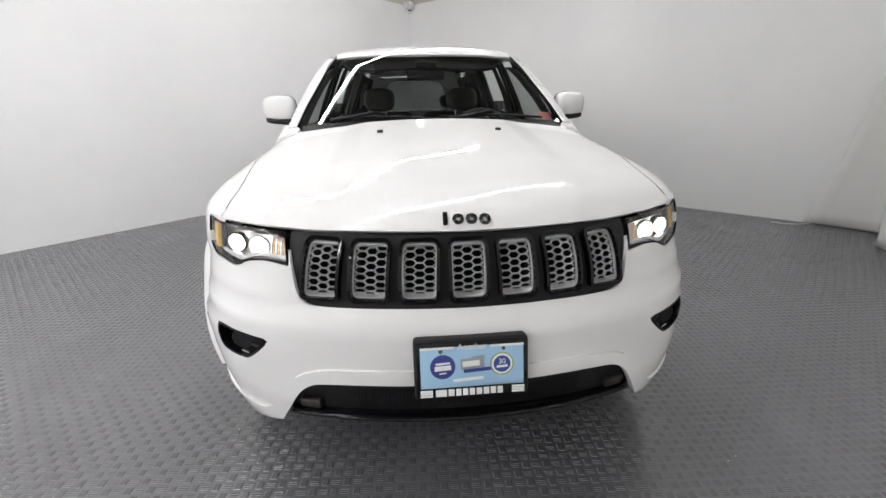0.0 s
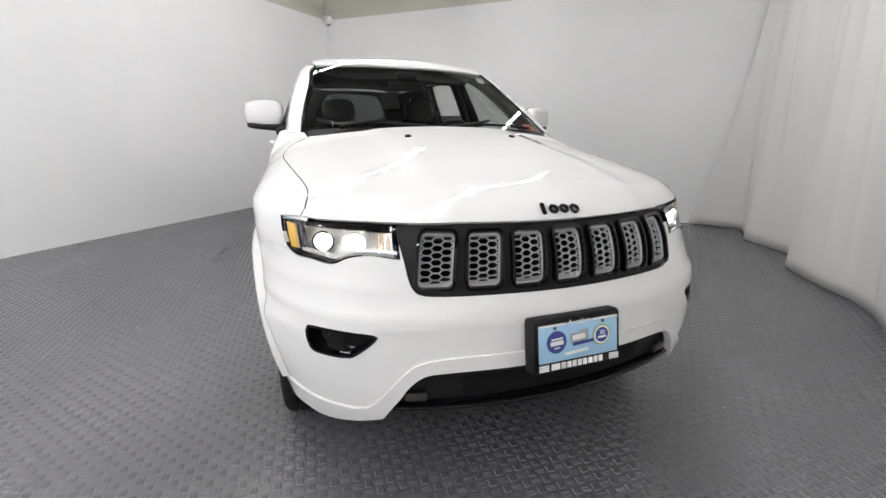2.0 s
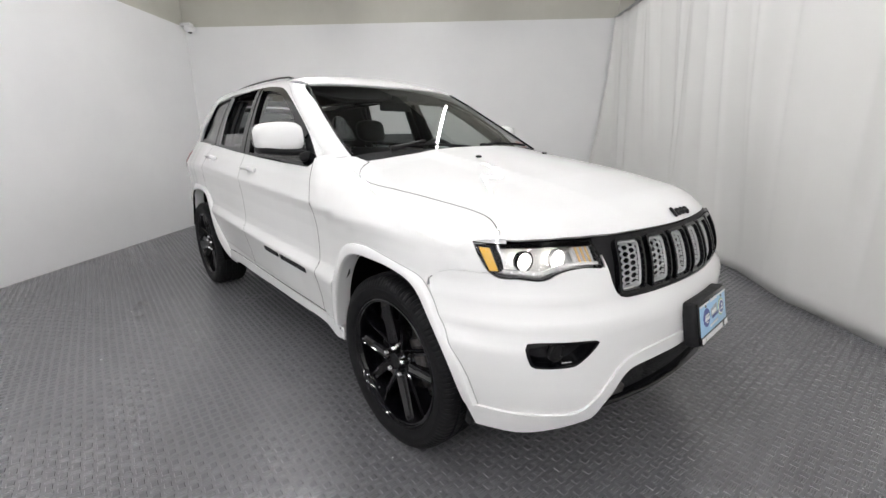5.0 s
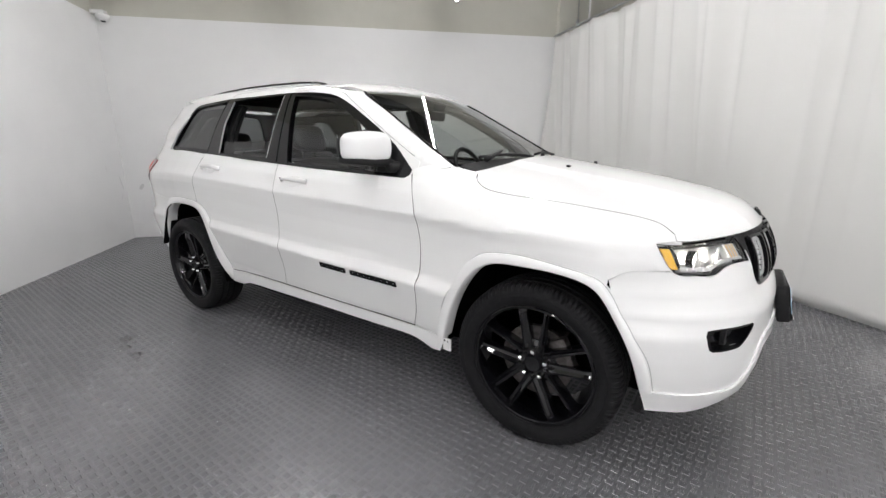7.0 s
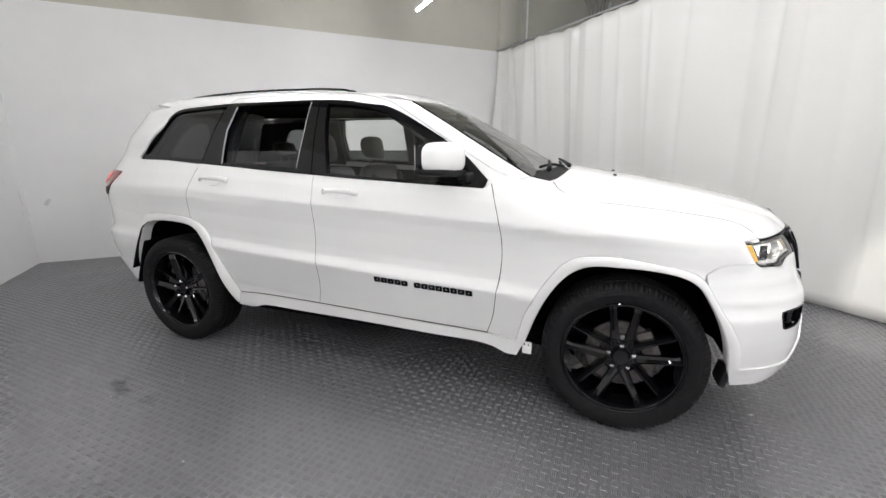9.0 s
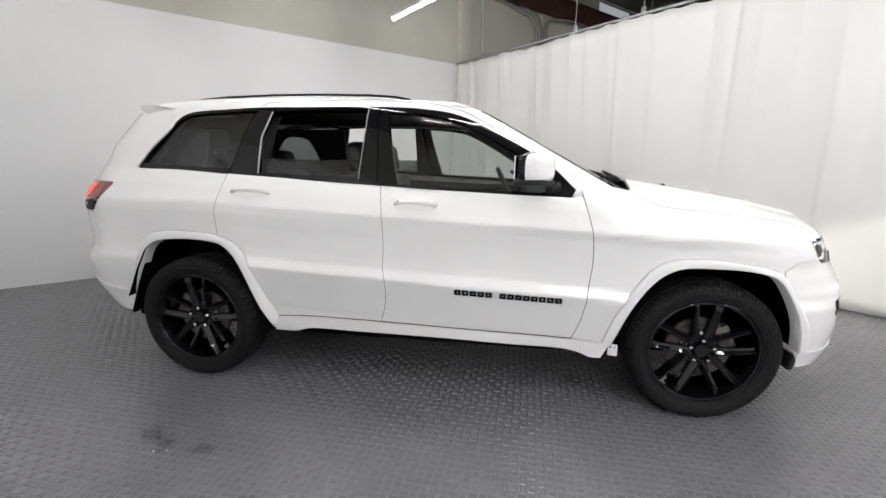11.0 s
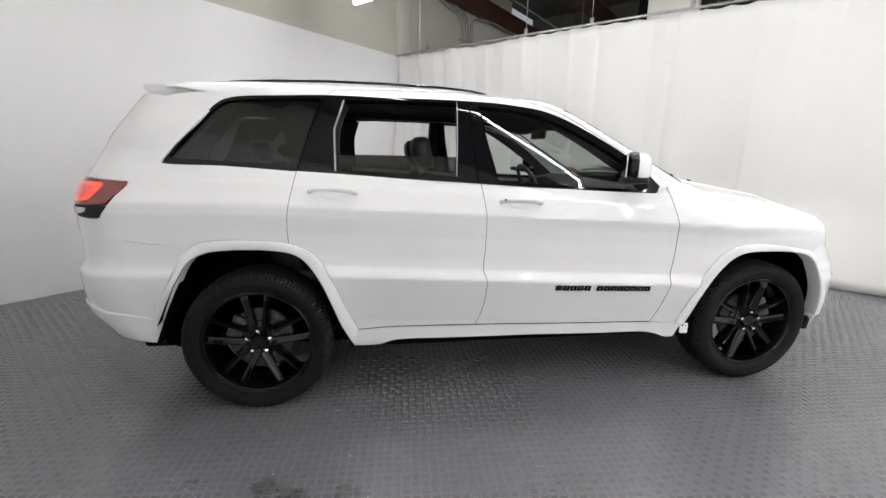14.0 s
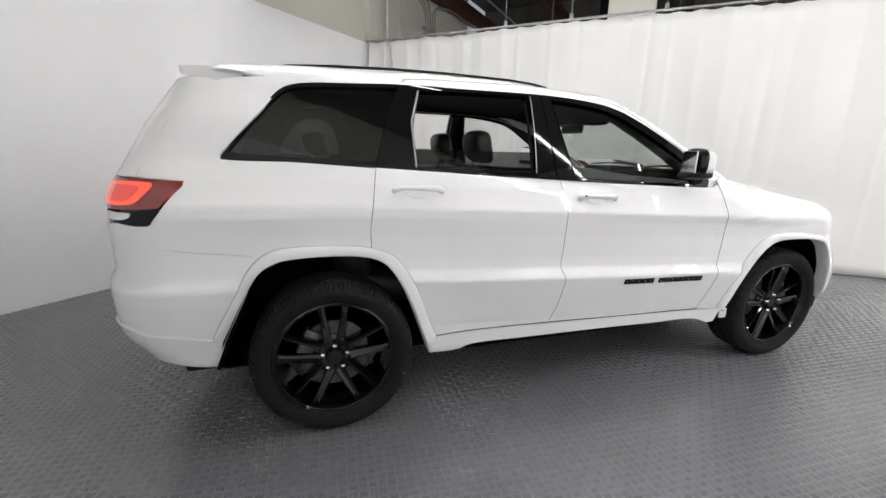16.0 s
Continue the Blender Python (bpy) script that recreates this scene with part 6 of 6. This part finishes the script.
# ---------------------------------------------------------------- cabin
panel("headliner", upper, "top", mirrored([(0, -0.37), (-0.48, -0.30), (-0.585, 0.3), (-0.57, 1.0), (-0.50, 1.7), (-0.40, 1.95), (0, 1.98)]), HEADLINER, car, lift=-0.055, rim=0.02, step=0.08, gap=0)
for hand in (-1, 1):
    panel("door_card", lower, "side", [(-0.80, 1.16, 1), (0.28, 1.20), (1.24, 1.25), (2.0, 1.27, 1), (2.0, 1.0, 1), (1.02, 0.97, 1), (0.88, 0.6, 1), (-0.80, 0.45, 1)], CABIN, car, hand, lift=-0.075, rim=0, step=0.09, gap=0)
    for poly in ([(0.30, 1.25, 1), (0.345, 1.64, 1), (0.395, 1.64, 1), (0.41, 1.25, 1)], [(1.02, 1.26, 1), (1.03, 1.48), (0.985, 1.635, 1), (1.12, 1.64, 1), (1.25, 1.28, 1)], [(1.86, 1.30, 1), (1.62, 1.63, 1), (1.80, 1.63, 1), (2.04, 1.30, 1)],
                 [(-0.78, 1.22, 1), (-0.40, 1.49), (-0.10, 1.61, 1), (-0.02, 1.63, 1), (-0.36, 1.43), (-0.70, 1.20, 1)]):
        panel("inner_pillar_trim", upper, "side", poly, CABIN, car, hand, lift=-0.05, rim=0.02, step=0.05, gap=0)
for hand in (-1, 1):
    opening = [(1.30, 1.335), (1.36, 1.545), (1.42, 1.575), (1.56, 1.57), (1.66, 1.47), (1.72, 1.36), (1.69, 1.325), (1.36, 1.318)]
    panel("quarter_trim", upper, "side", [(1.06, 1.24, 1), (1.02, 1.66, 1), (1.85, 1.655, 1), (2.10, 1.26, 1)], CABIN, car, hand, holes=(opening,), lift=-0.085, rim=0.02, step=0.06, gap=0, label="black trim round the rear quarter window")
bm = bmesh.new()
rows = []
for i in range(21):
    x = -0.72 + 1.44 * i / 20
    hump = 0.045 * math.exp(-((x - 0.37) / 0.20) ** 2)
    rows.append([bm.verts.new(c) for c in ((x, -1.02 + 0.2 * x * x, 1.175), (x, -0.80, 1.19 + hump * 0.6), (x, -0.60, 1.185 + hump), (x, -0.545, 1.155 + hump), (x, -0.53, 1.06), (x, -0.58, 0.85), (x, -0.66, 0.60))])
for a, b in zip(rows, rows[1:]):
    for i in range(6):
        bm.faces.new((a[i], b[i], b[i + 1], a[i + 1]))
dash = part("dashboard", bm, CABIN, car, "black dashboard", True)
bar("centre_console", CONSOLE, car, pose(0, -0.48, 0.95, -20, 0, 0), (0.22, 0.08, 0.30), 0.02, "grey centre console")
bar("centre_tunnel", CABIN, car, pose(0, 0.0, 0.70), (0.26, 1.0, 0.32), 0.04)
ring = [Matrix.Translation((0.37, -0.42, 1.12)) @ pose(0, 0, 0, 62, 0, 0) @ Vector((0.188 * math.cos(t), 0.188 * math.sin(t), 0)) for t in np.linspace(0, 2 * math.pi, 40, endpoint=False)]
v, f = sweep([tuple(q) for q in ring], 0.0165, 8, closed=True)
wheel_s = mesh_object("steering_wheel", v, f, LEATHER, car, "black leather steering wheel", smooth=True)
bm = bmesh.new()
mm = Matrix.Translation((0.37, -0.42, 1.12)) @ pose(0, 0, 0, 62, 0, 0)
block(bm, mm @ pose(0, 0, -0.02), (0.15, 0.12, 0.05), 0.025, 3)
for ang in (0, 180, 270):
    block(bm, mm @ pose(0, 0, 0, 0, 0, ang) @ pose(0.12, 0, -0.01), (0.14, 0.035, 0.016), 0.006)
part("wheel_hub", bm, CABIN, wheel_s, "", True)


def seat(at, wide, name, tall=1.0):
    """A bucket seat: cushion, backrest, headrest on two posts."""
    bm = bmesh.new()
    block(bm, Matrix.Translation(at) @ pose(0, -0.02, 0.60, 8, 0, 0), (wide, 0.52, 0.16), 0.06, 3)
    cushion = part(name, bm, LEATHER, car, "black leather seat", True)
    bm = bmesh.new()
    m = Matrix.Translation(at) @ pose(0, 0.30, 0.93, -14, 0, 0)
    block(bm, m, (wide, 0.14, 0.62), 0.06, 3)
    for s in (-1, 1):
        block(bm, m @ pose(s * (wide / 2 - 0.05), -0.05, -0.03, 0, 0, s * 12), (0.09, 0.10, 0.52), 0.035, 3)
    part("backrest", bm, LEATHER, cushion, "", True)
    return cushion


def headrest(at, wide, parent, z=1.37, tall=0.19):
    bm = bmesh.new()
    bmesh.ops.create_cube(bm, size=1.0)
    bmesh.ops.subdivide_edges(bm, edges=bm.edges[:], cuts=5, use_grid_fill=True)
    for q in bm.verts:
        x, y, zz = (2 * c for c in q.co)
        r = (abs(x) ** 3.2 + abs(y) ** 3.2 + abs(zz) ** 3.2) ** (1 / 3.2)
        q.co = (at[0] + wide / 2 * x / r, at[1] + 0.062 * y / r - 0.02 * (zz / r) ** 2 + 0.02 * zz / r, z + tall / 2 * zz / r)
    hr = part("headrest", bm, LEATHER, parent, "", True, 60)
    for s in (-1, 1):
        bm = bmesh.new()
        rod(bm, (at[0] + s * 0.055, at[1], z - tall / 2 - 0.10), (at[0] + s * 0.055, at[1], z - tall / 2 + 0.03), 0.006, n=8)
        part("headrest_post", bm, CHROME, hr)


for s in (-1, 1):
    st = seat((s * 0.36, 0.14, 0), 0.50, "front_seat")
    headrest((s * 0.36, 0.565, 0), 0.27, st)
for s in (-1, 1):
    st = seat((s * 0.36, 1.10, 0.02), 0.60, "rear_seat")
    headrest((s * 0.36, 1.50, 0), 0.24, st, 1.36, 0.13)
bm = bmesh.new()
block(bm, pose(-0.0, -0.33, 1.515, 8, 0, 0), (0.25, 0.03, 0.065), 0.014, 3)
rod(bm, (0, -0.33, 1.53), (0, -0.35, 1.60), 0.012)
block(bm, pose(0, -0.36, 1.575, 28, 0, 0), (0.14, 0.05, 0.05), 0.015)
part("interior_mirror", bm, CABIN, car, "black interior mirror", True)
bar("load_cover", CABIN, car, pose(0, 1.85, 1.10), (1.2, 0.5, 0.03), 0.01)


# ---------------------------------------------------------------- crumbs and scratches on the floor
rng = random.Random(11)
bits = [(-0.79, 0.88, 0.006), (-1.57, 1.13, 0.007), (-1.582, 1.19, 0.007), (-1.319, 0.967, 0.006), (-1.281, 0.383, 0.006), (-1.809, 0.345, 0.010), (-1.607, -0.129, 0.004), (-1.398, 1.286, 0.006), (-0.966, -1.55, 0.005), (-0.936, -1.818, 0.005), (-0.989, -1.208, 0.004), (1.035, -2.2, 0.005), (1.08, -2.18, 0.004)]
bits += [(rng.uniform(-3.2, -1.0), rng.uniform(-3.2, 2.6), rng.uniform(0.0015, 0.004)) for _ in range(70)]
bits += [(rng.uniform(-2.5, 2.5), rng.uniform(-4.2, -2.5), rng.uniform(0.0015, 0.004)) for _ in range(40)]
v, f = [], []
for x, y, r in bits:
    at = len(v)
    t0 = rng.uniform(0, 6.28)
    v += [(x + r * rng.uniform(0.6, 1.3) * math.cos(t0 + k * 1.571), y + r * rng.uniform(0.6, 1.3) * math.sin(t0 + k * 1.571), 0.0002) for k in range(4)] + [(x, y, 0.0012 + r * 0.7)]
    f += [(at + k, at + (k + 1) % 4, at + 4) for k in range(4)]
crumbs = mesh_object("floor_crumbs", v, f, WHITE_PRINT)
tagged(crumbs, "small pale crumbs and chips scattered on the floor", "debris", kind="stuff")
marks = [((-1.548, 1.488), (-1.520, 1.530)), ((-1.505, 1.545), (-1.470, 1.585)), ((-1.455, 1.60), (-1.425, 1.640)), ((-1.41, 1.655), (-1.375, 1.70)), ((-1.335, 0.955), (-1.305, 0.978))]
# dashed pale lines along the joints of the rubber mats
for x0, y0, x1, y1, count in ((-1.52, 1.487, -2.0, 0.953, 13), (-1.168, 1.157, -1.357, 0.907, 6), (-1.788, 0.43, -1.827, 0.386, 2)):
    for k in range(count):
        a, b = k / count, (k + 0.25 + 0.3 * rng.random()) / count
        marks.append(((x0 + (x1 - x0) * a, y0 + (y1 - y0) * a), (x0 + (x1 - x0) * b, y0 + (y1 - y0) * b)))
v, f = [], []
for (x0, y0), (x1, y1) in marks:
    d = Vector((x1 - x0, y1 - y0, 0)).normalized() * 0.0015
    at = len(v)
    v += [(x0 - d.y, y0 + d.x, 0.0016), (x0 + d.y, y0 - d.x, 0.0016), (x1 + d.y, y1 - d.x, 0.0016), (x1 - d.y, y1 + d.x, 0.0016), ((x0 + x1) / 2, (y0 + y1) / 2, 0.0021)]
    f += [(at + k, at + (k + 1) % 4, at + 4) for k in range(4)]
tagged(mesh_object("floor_scratches", v, f, GREY_PRINT), "short pale scratches on the rubber floor", "scratches", kind="stuff")

# grey scuffs on the white wall near the corner
v, f = [], []
for a, b, z, w, h, lean in ((0.0025, 0.11, 0.79, 0.010, 0.10, 0.03), (0.0025, 0.15, 0.62, 0.006, 0.04, -0.02), (0.20, 0.0025, 0.74, 0.03, 0.05, 0.02), (0.0025, 0.42, 1.02, 0.005, 0.05, 0.01)):
    at = len(v)
    for k in range(10):
        t = 2 * math.pi * k / 10
        r = 0.8 + 0.3 * rng.random()
        along, up = w * r * math.cos(t) + lean * math.sin(t) * r, h * r * math.sin(t)
        v.append(room(a, b + along, z + up) if a < 0.01 else room(a + along, b, z + up))
    f.append(tuple(range(at, at + 10)))
tagged(mesh_object("wall_scuffs", v, f, SCUFF), "faint grey scuff marks on the white wall", "scuffs", kind="stuff")
